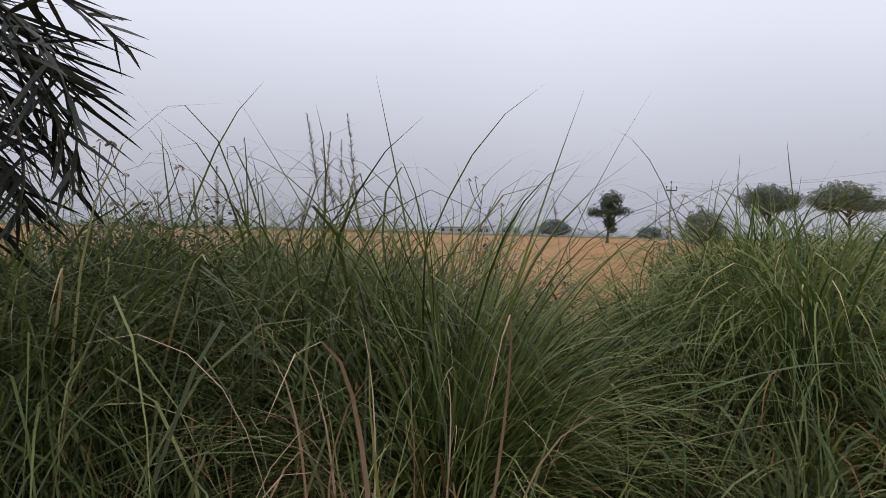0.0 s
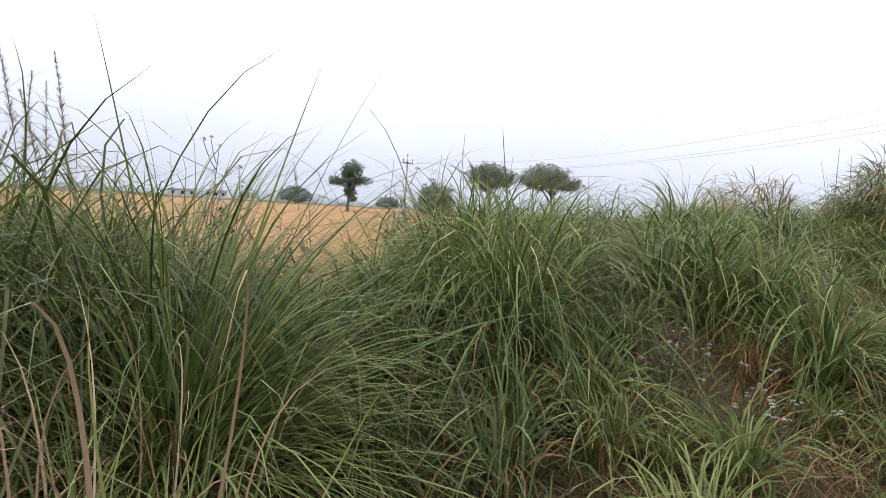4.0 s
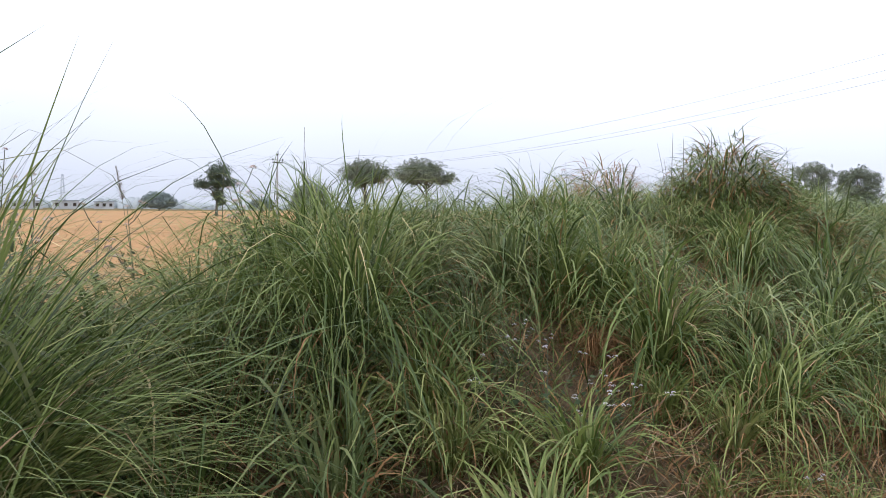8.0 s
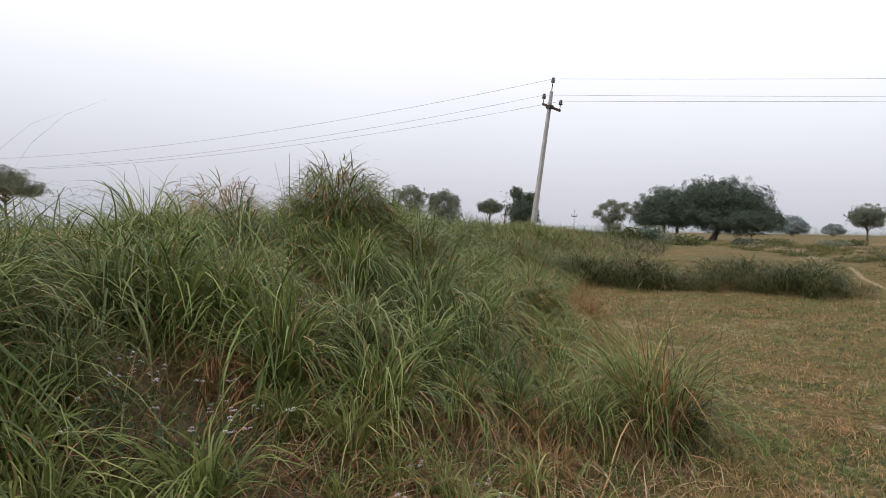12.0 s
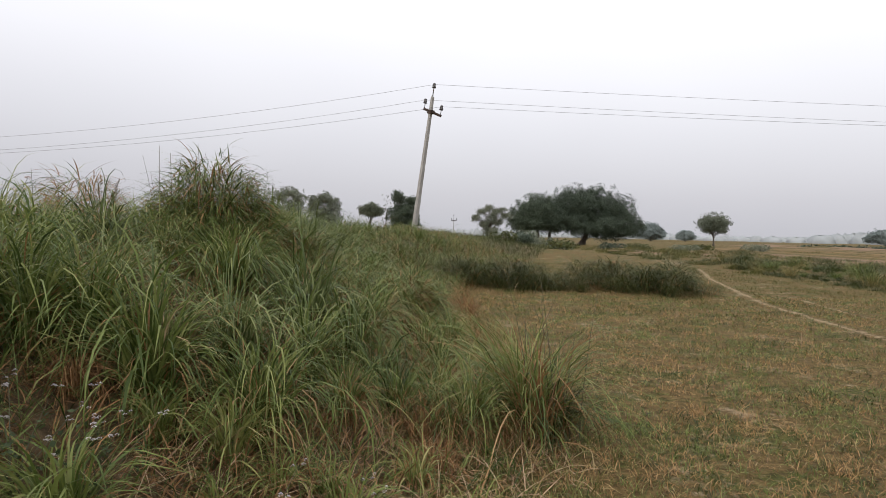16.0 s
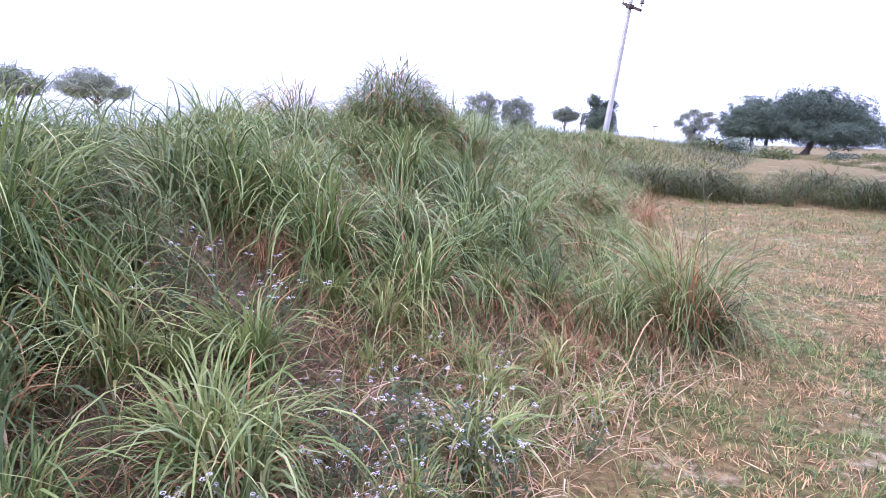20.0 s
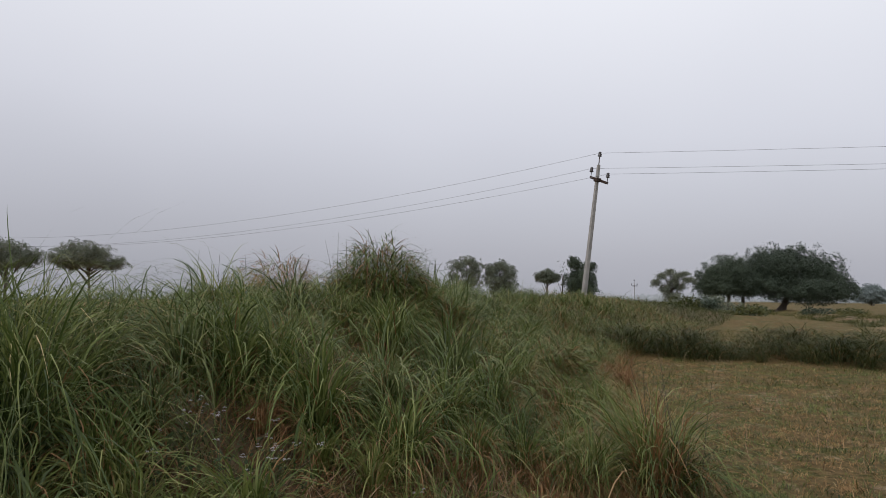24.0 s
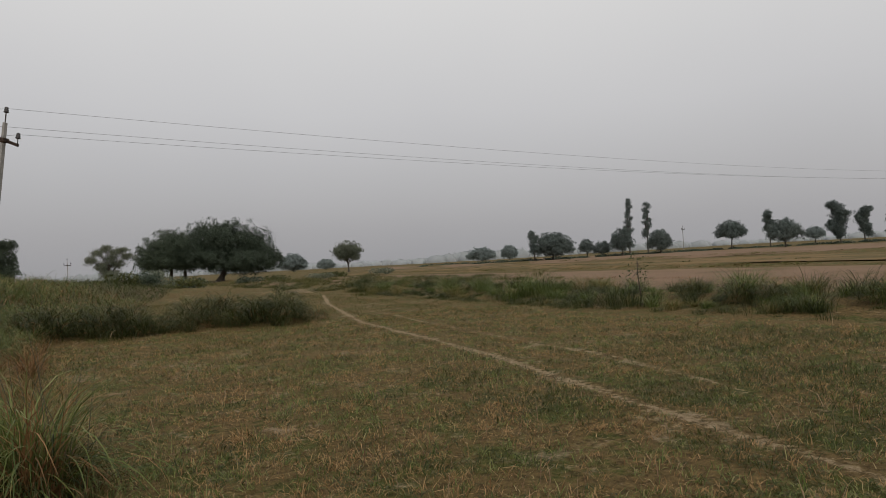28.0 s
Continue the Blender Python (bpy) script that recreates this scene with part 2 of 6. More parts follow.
M_STEEL = rough_material("rusty_steel", [(0.3, (0.035, 0.026, 0.022)), (0.7, (0.09, 0.06, 0.045))], 14, 0.7, 0.2, metal=0.6)
M_PORCELAIN = rough_material("brown_porcelain", [(0.3, (0.022, 0.018, 0.018)), (0.7, (0.040, 0.030, 0.028))], 10, 0.25, 0.0)
M_WIRE = rough_material("aluminium_wire", [(0.3, (0.10, 0.10, 0.11)), (0.7, (0.20, 0.20, 0.21))], 20, 0.5, 0.0, metal=0.5)
def land_material(name, trodden=False):
    """The open ground: dry field with bare, straw and green patches, passing into darker littered soil on the bank; a trodden strip shows pale dust where feet have worn it."""
    m, nt, b = nodes_of(name)
    huge = noise_node(nt, 0.16, 4.0, 0.6)
    big = noise_node(nt, 1.5, 7.0, 0.72)
    mid = noise_node(nt, 13.0, 8.0, 0.75)
    fine = noise_node(nt, 85.0, 4.0, 0.7)
    at = nt.nodes.new("ShaderNodeAttribute")
    at.attribute_name = "bank"

    def span(sock, lo, hi):
        r = nt.nodes.new("ShaderNodeMapRange")
        r.inputs["From Min"].default_value, r.inputs["From Max"].default_value = lo, hi
        nt.links.new(sock, r.inputs["Value"])
        return r.outputs[0]

    straw = mix_node(nt, (0.080, 0.055, 0.023), (0.215, 0.150, 0.064), span(mid.outputs["Fac"], 0.40, 0.62))
    green = mix_node(nt, (0.040, 0.048, 0.012), (0.130, 0.130, 0.038), span(mid.outputs["Fac"], 0.40, 0.62))
    cover = mix_node(nt, straw, green, span(big.outputs["Fac"], 0.49, 0.58))
    bare = span(mix_node(nt, big.outputs["Color"], mid.outputs["Color"], 0.45), 0.53, 0.60)
    field = mix_node(nt, cover, (0.34, 0.265, 0.18), bare)
    field = mix_node(nt, field, (0.105, 0.100, 0.036), span(huge.outputs["Fac"], 0.56, 0.85))
    soil = mix_node(nt, (0.085, 0.062, 0.040), (0.20, 0.145, 0.082), span(mid.outputs["Fac"], 0.38, 0.66))
    edge = nt.nodes.new("ShaderNodeMath")
    edge.operation = "MULTIPLY_ADD"
    edge.inputs[1].default_value = 0.5
    nt.links.new(big.outputs["Fac"], edge.inputs[0])
    nt.links.new(at.outputs["Fac"], edge.inputs[2])
    both = mix_node(nt, field, soil, span(edge.outputs[0], 0.30, 0.50))
    if trodden:
        tr = nt.nodes.new("ShaderNodeAttribute")
        tr.attribute_name = "tread"
        mixed = mix_node(nt, mid.outputs["Fac"], big.outputs["Fac"], 0.5)
        wear = nt.nodes.new("ShaderNodeMath")
        wear.operation = "MULTIPLY_ADD"
        wear.inputs[1].default_value = 7.5
        nt.links.new(mixed, wear.inputs[0])
        nt.links.new(tr.outputs["Fac"], wear.inputs[2])
        dust = mix_node(nt, (0.215, 0.155, 0.09), (0.36, 0.28, 0.18), span(mid.outputs["Fac"], 0.38, 0.62))
        both = mix_node(nt, both, dust, span(wear.outputs[0], 4.2, 4.75))
    col = mix_node(nt, both, (0.52, 0.50, 0.46), fine.outputs["Fac"], "MULTIPLY")
    nt.links.new(col, b.inputs["Base Color"])
    b.inputs["Roughness"].default_value = 0.95
    b.inputs["Specular IOR Level"].default_value = 0.1
    bp = nt.nodes.new("ShaderNodeBump")
    bp.inputs["Strength"].default_value = 0.9
    bp.inputs["Distance"].default_value = 0.035
    nt.links.new(mid.outputs["Fac"], bp.inputs["Height"])
    nt.links.new(bp.outputs[0], b.inputs["Normal"])
    return m


M_GROUND = land_material("dry_field_ground")
M_TREAD = land_material("trodden_field_ground", True)
M_STRAWFIELD = ground_material("stubble_field_ground", (0.33, 0.185, 0.085), (0.44, 0.265, 0.125), (0.25, 0.15, 0.07), 0.25, 3.0, 0.3)
M_TANFIELD = ground_material("ploughed_field_ground", (0.225, 0.150, 0.105), (0.26, 0.172, 0.112), (0.16, 0.115, 0.065), 0.15, 2.0, 0.4)
M_OCHRE = ground_material("ochre_field_ground", (0.225, 0.150, 0.072), (0.19, 0.130, 0.060), (0.09, 0.082, 0.033), 0.12, 1.5, 0.5)
M_WALLFAR = rough_material("whitewashed_wall", [(0.3, (0.42, 0.42, 0.43)), (0.7, (0.55, 0.55, 0.55))], 0.6, 0.9, 0.1)
M_ROOFFAR = rough_material("grey_roof_sheet", [(0.3, (0.22, 0.24, 0.27)), (0.7, (0.32, 0.34, 0.37))], 0.6, 0.8, 0.1)


# ---- building helpers ----
RNG = np.random.default_rng(7)


def mesh_from(name, verts, faces, material, smooth=False):
    """A mesh from arrays; faces is an n x 4 or n x 3 array of indices."""
    verts, faces = np.asarray(verts, np.float32), np.asarray(faces, np.int32)
    me = bpy.data.meshes.new(name)
    me.vertices.add(len(verts))
    me.vertices.foreach_set("co", verts.ravel())
    me.loops.add(faces.size)
    me.loops.foreach_set("vertex_index", faces.ravel())
    me.polygons.add(len(faces))
    me.polygons.foreach_set("loop_start", np.arange(len(faces), dtype=np.int32) * faces.shape[1])
    if smooth:
        me.polygons.foreach_set("use_smooth", np.ones(len(faces), bool))
    me.materials.append(material)
    me.update(calc_edges=True)
    return me


def part(name, me, parent=None, label=""):
    ob = new(name, me)
    if parent is not None:
        ob.parent = parent
    return tagged(ob, label)


def polar(az, d):
    return d * math.sin(radians(az)), d * math.cos(radians(az))


def ribbons(roots, az, length, width, tilt, bend, seg=5, power=1.4, twist=0.0, blunt=0.05, kink=None):
    """Grass blades: tapered ribbons that rise from their roots at tilt (radians off the upright) and bend over towards az."""
    n = len(roots)
    t = (np.arange(seg) + 0.5) / seg
    ang = tilt[:, None] + bend[:, None] * t[None] ** power
    if kink is not None:
        # the blade stands nearly straight, then tips over at its own height
        u = np.clip((t[None] - kink[:, None]) / 0.80 + 0.5, 0, 1)
        ang = tilt[:, None] + 0.22 * t[None] + bend[:, None] * u * u * (3 - 2 * u)
    step = (length / seg)[:, None]
    out = np.concatenate([np.zeros((n, 1)), np.cumsum(np.sin(ang) * step, 1)], 1)
    up = np.concatenate([np.zeros((n, 1)), np.cumsum(np.cos(ang) * step, 1)], 1)
    d = np.stack([np.sin(az), np.cos(az)], 1)
    c = np.empty((n, seg + 1, 3))
    c[..., 0] = roots[:, 0, None] + out * d[:, 0, None]
    c[..., 1] = roots[:, 1, None] + out * d[:, 1, None]
    c[..., 2] = roots[:, 2, None] + up
    s = np.arange(seg + 1) / seg
    taper = np.clip(np.minimum(0.62 + 1.6 * s, 1.0) * (1 - s ** (2.6 if kink is None else 4.0)), blunt, 1)
    half = 0.5 * width[:, None] * taper[None]
    ta = az[:, None] + np.pi / 2 + (np.asarray(twist) * np.ones(n))[:, None] * (0.4 + s[None])
    side = np.stack([np.sin(ta), np.cos(ta), 0.25 * np.sin(3 * ta)], -1)
    v = np.stack([c - side * half[..., None], c + side * half[..., None]], 2).reshape(n, -1, 3)
    base = np.arange(n)[:, None] * (2 * (seg + 1)) + 2 * np.arange(seg)[None]
    f = np.stack([base, base + 1, base + 3, base + 2], -1).reshape(-1, 4)
    return v.reshape(-1, 3), f


def joined(*pieces):
    vs, fs, k = [], [], 0
    for v, f in pieces:
        vs.append(v)
        fs.append(f + k)
        k += len(v)
    return np.concatenate(vs), np.concatenate(fs)


def tube(points, radii, sides=6):
    """A tapered tube along points, as quads."""
    p = np.asarray(points, float)
    r = np.asarray(radii, float)
    d = np.gradient(p, axis=0)
    d /= np.linalg.norm(d, axis=1, keepdims=True) + 1e-9
    ref = np.where(np.abs(d[:, 2:3]) > 0.9, np.array([[1.0, 0, 0]]), np.array([[0, 0, 1.0]]))
    a = np.cross(d, ref)
    a /= np.linalg.norm(a, axis=1, keepdims=True) + 1e-9
    b = np.cross(d, a)
    th = np.arange(sides) * 2 * np.pi / sides
    v = p[:, None] + r[:, None, None] * (np.cos(th)[None, :, None] * a[:, None] + np.sin(th)[None, :, None] * b[:, None])
    i = np.arange(len(p) - 1)[:, None] * sides
    j = np.arange(sides)[None]
    k = (j + 1) % sides
    f = np.stack([i + j, i + k, i + sides + k, i + sides + j], -1).reshape(-1, 4)
    v = v.reshape(-1, 3)
    n = len(v)
    cap = np.array([[n - sides + q for q in (0, 1, 2, 3)]]) if sides == 4 else np.array([[n - sides, n - sides + 1, n - sides + 2, n - sides + 3], [n - sides, n - sides + 3, n - sides + 4, n - sides + 5 if sides > 5 else n - sides + 4]])[: 2 if sides > 5 else 1]
    return v, np.concatenate([f, cap])


# ---- the lie of the land ----
def crest_x(y):
    return np.interp(y, [-8, 0, 3, 5, 7, 12, 27, 40, 60, 90], [-4.6, -3.9, -3.3, -3.1, -2.6, -2.4, -0.3, 3.0, 8.0, 14.0])


def crest_h(y):
    return np.interp(y, [-8, 0, 1.5, 3, 5, 7, 9, 12, 20, 27, 40, 60, 75], [0.42, 0.35, 0.45, 0.95, 1.15, 1.25, 1.2, 1.2, 1.4, 1.5, 1.2, 0.5, 0.0])


def foot_x(y):
    return np.interp(y, [-8, 0, 2, 4.4, 8, 12, 16, 20, 27, 40, 60, 90], [-2.4, -1.7, -0.6, 0.6, 0.75, 0.65, 1.1, 2.2, 4.0, 8.5, 14.0, 20.0])


def bank(x, y):
    """Height of the grassy bank alone."""
    xc, xf, hc = crest_x(y), foot_x(y), crest_h(y)
    s = np.where(x > xc, (x - xc) / (xf - xc), (xc - x) / (2.6 + 0.04 * np.maximum(y, 0)))
    s = np.clip(s, 0, 1)
    return hc * (1 - s * s * (3 - 2 * s))


def lumps(x, y):
    return 0.5 * np.sin(1.9 * x + 0.7 * y + 0.4) * np.sin(1.3 * y - 0.8 * x) + 0.3 * np.sin(4.1 * x - 2.2 * y) * np.sin(3.7 * y + 1.1)


def ridge(x, at, half, height):
    return height * np.clip(1 - np.abs(x - at) / half, 0, 1)


def land(x, y):
    """Height of the ground at x, y."""
    x, y = np.asarray(x, float), np.asarray(y, float)
    b = bank(x, y)
    near = np.exp(-(x * x + y * y) / 1800.0)
    z = b + lumps(x, y) * (0.02 * near + 0.10 * np.clip(b, 0, 1))
    side = np.clip((y - 2) / 6, 0, 1) * np.clip((70 - y) / 20, 0, 1)
    z = z + (ridge(x, 15.5 + 0.12 * np.maximum(y - 12, 0), 2.2, 0.22) + ridge(x, 36 + 0.1 * y, 1.2, 0.22) + ridge(x, 60 + 0.1 * y, 1.5, 0.3)) * np.clip((y + 30) / 10, 0, 1)
    z = z + 0.18 * np.clip(1 - np.abs(y - 17.0) / 1.3, 0, 1) * np.clip((x - 0.5) / 1.0, 0, 1) * np.clip((8.0 - x) / 1.0, 0, 1)
    z = z + 0.5 * np.exp(-(((x - 9.5) / 4.0) ** 2 + ((y - 45) / 7.0) ** 2)) * side
    return z


def ground_sheet():
    u = np.linspace(-1, 1, 361)
    a = 7.2
    c = np.sinh(a * u) / np.sinh(a) * 2600.0
    gx, gy = np.meshgrid(c - 0.5, c + 5.0, indexing="ij")
    v = np.stack([gx, gy, land(gx, gy)], -1).reshape(-1, 3)
    n = len(u)
    i, j = np.meshgrid(np.arange(n - 1), np.arange(n - 1), indexing="ij")
    k = (i * n + j).ravel()
    f = np.stack([k, k + n, k + n + 1, k + 1], -1)
    me = mesh_from("ground", v, f, M_GROUND, smooth=True)
    at = me.attributes.new("bank", "FLOAT", "POINT")
    at.data.foreach_set("value", np.clip(bank(v[:, 0], v[:, 1]) / 0.35, 0, 1).astype(np.float32))
    ob = new("ground", me)
    return tagged(ob, "dry patchy field ground with a grassy earth bank", "ground", kind="structure")


def field_sheet(name, x0, x1, y0, y1, material, label, nx=40, ny=40, lift=0.012):
    """A field that lies on the ground, with an uneven margin."""
    gx, gy = np.meshgrid(np.linspace(0, 1, nx), np.linspace(0, 1, ny), indexing="ij")
    x = x0 + (x1 - x0) * gx
    y = y0 + (y1 - y0) * gy
    x = x + 0.25 * np.sin(y * 0.9) * (np.abs(gx - 0.5) > 0.49)
    v = np.stack([x, y, land(x, y) + lift], -1).reshape(-1, 3)
    i, j = np.meshgrid(np.arange(nx - 1), np.arange(ny - 1), indexing="ij")
    k = (i * ny + j).ravel()
    f = np.stack([k, k + ny, k + ny + 1, k + 1], -1)
    return tagged(new(name, mesh_from(name, v, f, material, True)), label, "field", kind="structure")


def track(name, points, width, label, lift=0.008, worn=1.0):
    """A trodden strip along points that passes into the grass on both sides."""
    p = np.asarray(points, float)
    s = np.r_[0, np.cumsum(np.hypot(*np.diff(p, axis=0).T))]
    q = np.arange(0, s[-1], 0.12)
    x, y = np.interp(q, s, p[:, 0]), np.interp(q, s, p[:, 1])
    for _ in range(8):
        x[1:-1], y[1:-1] = (x[:-2] + 2 * x[1:-1] + x[2:]) / 4, (y[:-2] + 2 * y[1:-1] + y[2:]) / 4
    d = np.gradient(np.stack([x, y], 1), axis=0)
    d /= np.linalg.norm(d, axis=1, keepdims=True)
    n, cols = len(q), 13
    rows, tread = [], []
    sink = 0.03 * (np.arange(n) % (n - 1) == 0)
    fade = np.interp(q, [0, 1.0, q[-1] - 1.3, q[-1]], [-0.3, 0, 0, -0.9])
    for o in np.linspace(-1, 1, cols):
        px, py = x - d[:, 1] * width * o, y + d[:, 0] * width * o
        rows.append(np.stack([px, py, land(px, py) + lift * min(1.0, (1 - abs(o)) * 5) - 0.02 * (abs(o) == 1) - sink], -1))
        tread.append(worn * 1.15 - 1.9 * abs(o) + fade)
    v = np.stack(rows, 1)
    i, j = np.meshgrid(np.arange(n - 1), np.arange(cols - 1), indexing="ij")
    k = (i * cols + j).ravel()
    me = mesh_from(name, v.reshape(-1, 3), np.stack([k, k + cols, k + cols + 1, k + 1], -1), M_TREAD, True)
    at = me.attributes.new("tread", "FLOAT", "POINT")
    at.data.foreach_set("value", np.stack(tread, 1).ravel().astype(np.float32))
    return tagged(new(name, me), label, "path", kind="structure")


ground_sheet()
field_sheet("field", -170, -7.2, -120, 130, M_STRAWFIELD, "harvested orange-brown stubble field")
field_sheet("field", 19.0, 34.5, -60, 75, M_TANFIELD, "pale pinkish-brown bare field")
field_sheet("field", 38.0, 58.5, -60, 90, M_OCHRE, "ochre and green harvested field")
field_sheet("field", 62.5, 120, -60, 130, M_TANFIELD, "pale brown bare field")
PATH_Y = [0.7, 2.0, 3.2, 3.8, 5.1, 6.85, 9.5, 14.3, 17.65, 22.5, 30]
PATH_X = [4.72, 5.05, 5.35, 5.48, 5.85, 6.36, 6.96, 7.8, 8.9, 10.5, 13.5]
SIDE_Y = [3.0, 3.44, 4.82, 6.1, 8.0, 13.0, 16.5]
SIDE_X = [6.35, 6.56, 7.11, 7.5, 7.78, 8.75, 9.6]
track("footpath", list(zip(PATH_X, PATH_Y))[::-1], 0.26, "narrow pale dusty footpath trodden through dry grass")
track("footpath", list(zip(SIDE_X, SIDE_Y))[::-1], 0.22, "faint second footpath line in dry grass", worn=0.72)
track("footpath", [(14, 33), (22, 62), (29, 78), (33, 92)], 2.4, "pale cart track leading to the big trees", worn=0.75)


def off_path(x, y):
    return (np.abs(x - np.interp(y, PATH_Y, PATH_X)) > 0.10) & (np.abs(x - np.interp(y, SIDE_Y, SIDE_X)) > 0.06)


# ---- grass ----
def tussock_mesh(name, n, length, width, spread, tilt, bend, material, seed, lean=(0.0, 0.0), seg=9, radius=0.18, power=0.0, order=0.45):
    """A tangled clump of n blades; lean gives a wind-blown direction and its strength, order how far the blades point away from the middle."""
    g = np.random.default_rng(seed)
    az = g.uniform(0, 2 * np.pi, n)
    r = radius * np.sqrt(g.uniform(0, 1, n))
    roots = np.stack([r * np.sin(az), r * np.cos(az), -0.04 * np.ones(n)], 1)
    wild = g.uniform(0, 2 * np.pi, n)
    k = g.uniform(0, 1, n) * order * 2
    dx = k * np.sin(az) + (1 - order) * np.sin(wild) + lean[1] * math.sin(lean[0])
    dy = k * np.cos(az) + (1 - order) * np.cos(wild) + lean[1] * math.cos(lean[0])
    az = np.arctan2(dx, dy)
    ln = length * np.clip(g.normal(0.78, 0.22, n), 0.25, 1.05)
    ti = np.abs(g.normal(tilt, spread, n))
    stiff = g.uniform(0, 1, n) < 0.15
    ln = np.where(stiff, 0.8 * ln, ln)
    be = np.clip(g.normal(bend, 0.45, n) * np.where(stiff, 0.45, 1.0), 0.3, 3.0)
    v, f = ribbons(roots, az, ln, width * g.uniform(0.5, 1.35, n), ti, be, seg, power, g.normal(0, 0.6, n), kink=None if power else np.clip(g.normal(0.58, 0.15, n), 0.28, 0.98))
    # the blades sway out of their plane a little
    q = np.repeat(np.tile(np.arange(seg + 1) / seg, n), 2)
    a, w = np.repeat(g.normal(0, 0.05, (n, 2)) * ln[:, None], 2 * (seg + 1), axis=0), np.repeat(g.uniform(1.5, 3.5, n), 2 * (seg + 1))
    v[:, :2] += a * (np.sin(w * q) * q)[:, None]
    return mesh_from(name, v, f, material)


def sheaf_mesh(name, n, length, width, material, seed, radius, droop=1.0, splay=1.0):
    """A tussock as grass grows it: an upright core, leaves that arch over above the middle, and a low skirt that lies outwards."""
    g = np.random.default_rng(seed)
    pieces = []
    for share, tilt, kink, low, high, short, long in ((0.32, (0.08, 0.09), (0.66, 0.13), 0.9, 2.5, 0.42, 0.82), (0.52, (0.18, 0.13), (0.58, 0.15), 1.6, 3.0, 0.50, 1.05), (0.16, (0.50, 0.25), (0.42, 0.16), 1.0, 2.2, 0.30, 0.70)):
        m = int(n * share)
        a = g.uniform(0, 2 * np.pi, m)
        r = radius * np.sqrt(g.uniform(0, 1, m))
        roots = np.stack([r * np.sin(a), r * np.cos(a), np.full(m, -0.04)], 1)
        az = a + g.normal(0, 1.0, m)
        ln = length * g.uniform(short, long, m)
        v, f = ribbons(roots, az, ln, width * g.uniform(0.55, 1.3, m), np.abs(g.normal(tilt[0], tilt[1], m)) * splay, g.uniform(low, high, m) * droop, 9, 1.4, g.normal(0, 0.6, m), kink=np.clip(g.normal(kink[0], kink[1], m), 0.2, 0.98))
        q = np.repeat(np.tile(np.arange(10) / 9, m), 2)
        sway, w = np.repeat(g.normal(0, 0.085, (m, 2)) * ln[:, None], 20, axis=0), np.repeat(g.uniform(1.5, 3.5, m), 20)
        v[:, :2] += sway * (np.sin(w * q) * q)[:, None]
        pieces.append((v, f))
    return mesh_from(name, *joined(*pieces), material)


def make_tussock(seed, n, length, width, droop=1.0, splay=1.0, dry=0.25, material=None, label="", radius=0.10):
    root = tagged(new("grass_tussock", sheaf_mesh("grass_tussock", n, length, width, material or M_GRASS, seed, radius, droop, splay)), label, "grass", "grass tussocks on the bank")
    part("dry_leaves", sheaf_mesh("dry_leaves", max(10, int(n * dry)), length * 0.72, width * 0.85, M_DRY, seed + 500, radius * 1.15, droop * 1.1, splay * 1.6), root, "dead straw-coloured leaves")
    return root


def place(ob, x, y, turn=0.0, size=1.0, z=None, tall=1.0):
    m = Matrix.Translation((x, y, float(land(x, y)) if z is None else z)) @ Matrix.Rotation(turn, 4, "Z") @ Matrix.Diagonal((size, size, size * tall, 1))
    return copy_thing(ob, m)


KINDS = [
    make_tussock(11, 300, 1.30, 0.0122, 1.0, 1.0, 0.24, label="green tussock of long arching grass on the bank"),
    make_tussock(12, 320, 1.34, 0.0118, 1.15, 1.25, 0.30, label="dense green tussock of drooping grass on the bank", radius=0.12),
    make_tussock(13, 250, 1.14, 0.0120, 0.75, 0.85, 0.22, label="upright green grass tussock with dry straw at its foot", radius=0.08),
    make_tussock(14, 300, 1.32, 0.0122, 1.1, 1.2, 0.42, M_GRASS_BLUE, label="grey-green grass tussock bending over with dry leaves", radius=0.12),
    make_tussock(15, 200, 1.16, 0.0110, 1.0, 1.2, 1.10, label="half-withered grass tussock, green and straw-brown"),
    make_tussock(16, 240, 1.34, 0.0140, 1.05, 1.1, 0.18, M_GRASS_BLUE, label="broad-leaved reedy tussock with hanging tips"),
]
REEDS = [
    make_tussock(17, 480, 1.5, 0.0068, 1.15, 1.3, 0.2, label="tall dense green reed-grass tussock", radius=0.26),
    make_tussock(18, 480, 1.5, 0.0070, 1.2, 1.4, 0.25, M_HEDGE, label="tall dark reed-grass tussock with drooping tips", radius=0.26),
]
BROAD = [
    make_tussock(25, 130, 1.10, 0.0120, 1.05, 1.4, 0.30, label="loose tussock of broad arching leaves near the path", radius=0.10),
    make_tussock(26, 120, 1.05, 0.0130, 1.15, 1.5, 0.45, M_GRASS_BLUE, label="loose tussock of broad drooping leaves with straw", radius=0.10),
    make_tussock(27, 130, 0.95, 0.0115, 1.0, 1.4, 0.60, label="loose tussock of drooping leaves and dry straw", radius=0.10),
]
BIG = make_tussock(30, 460, 1.66, 0.0098, 1.0, 1.2, 0.14, label="big tall tussock of fine drooping green grass on the bank", radius=0.17)
BIG.matrix_basis = Matrix.Translation((-2.66, 2.46, float(land(-2.66, 2.46))))
for k, (px, py, size) in enumerate(((-2.95, 2.68, 0.90), (-3.05, 2.25, 0.86), (-3.35, 2.62, 0.92), (-3.2, 1.92, 0.78), (-3.5, 2.15, 0.80), (-3.6, 3.0, 0.86), (-3.25, 3.1, 0.82))):
    place(BIG, px, py, 1.3 * k, size)
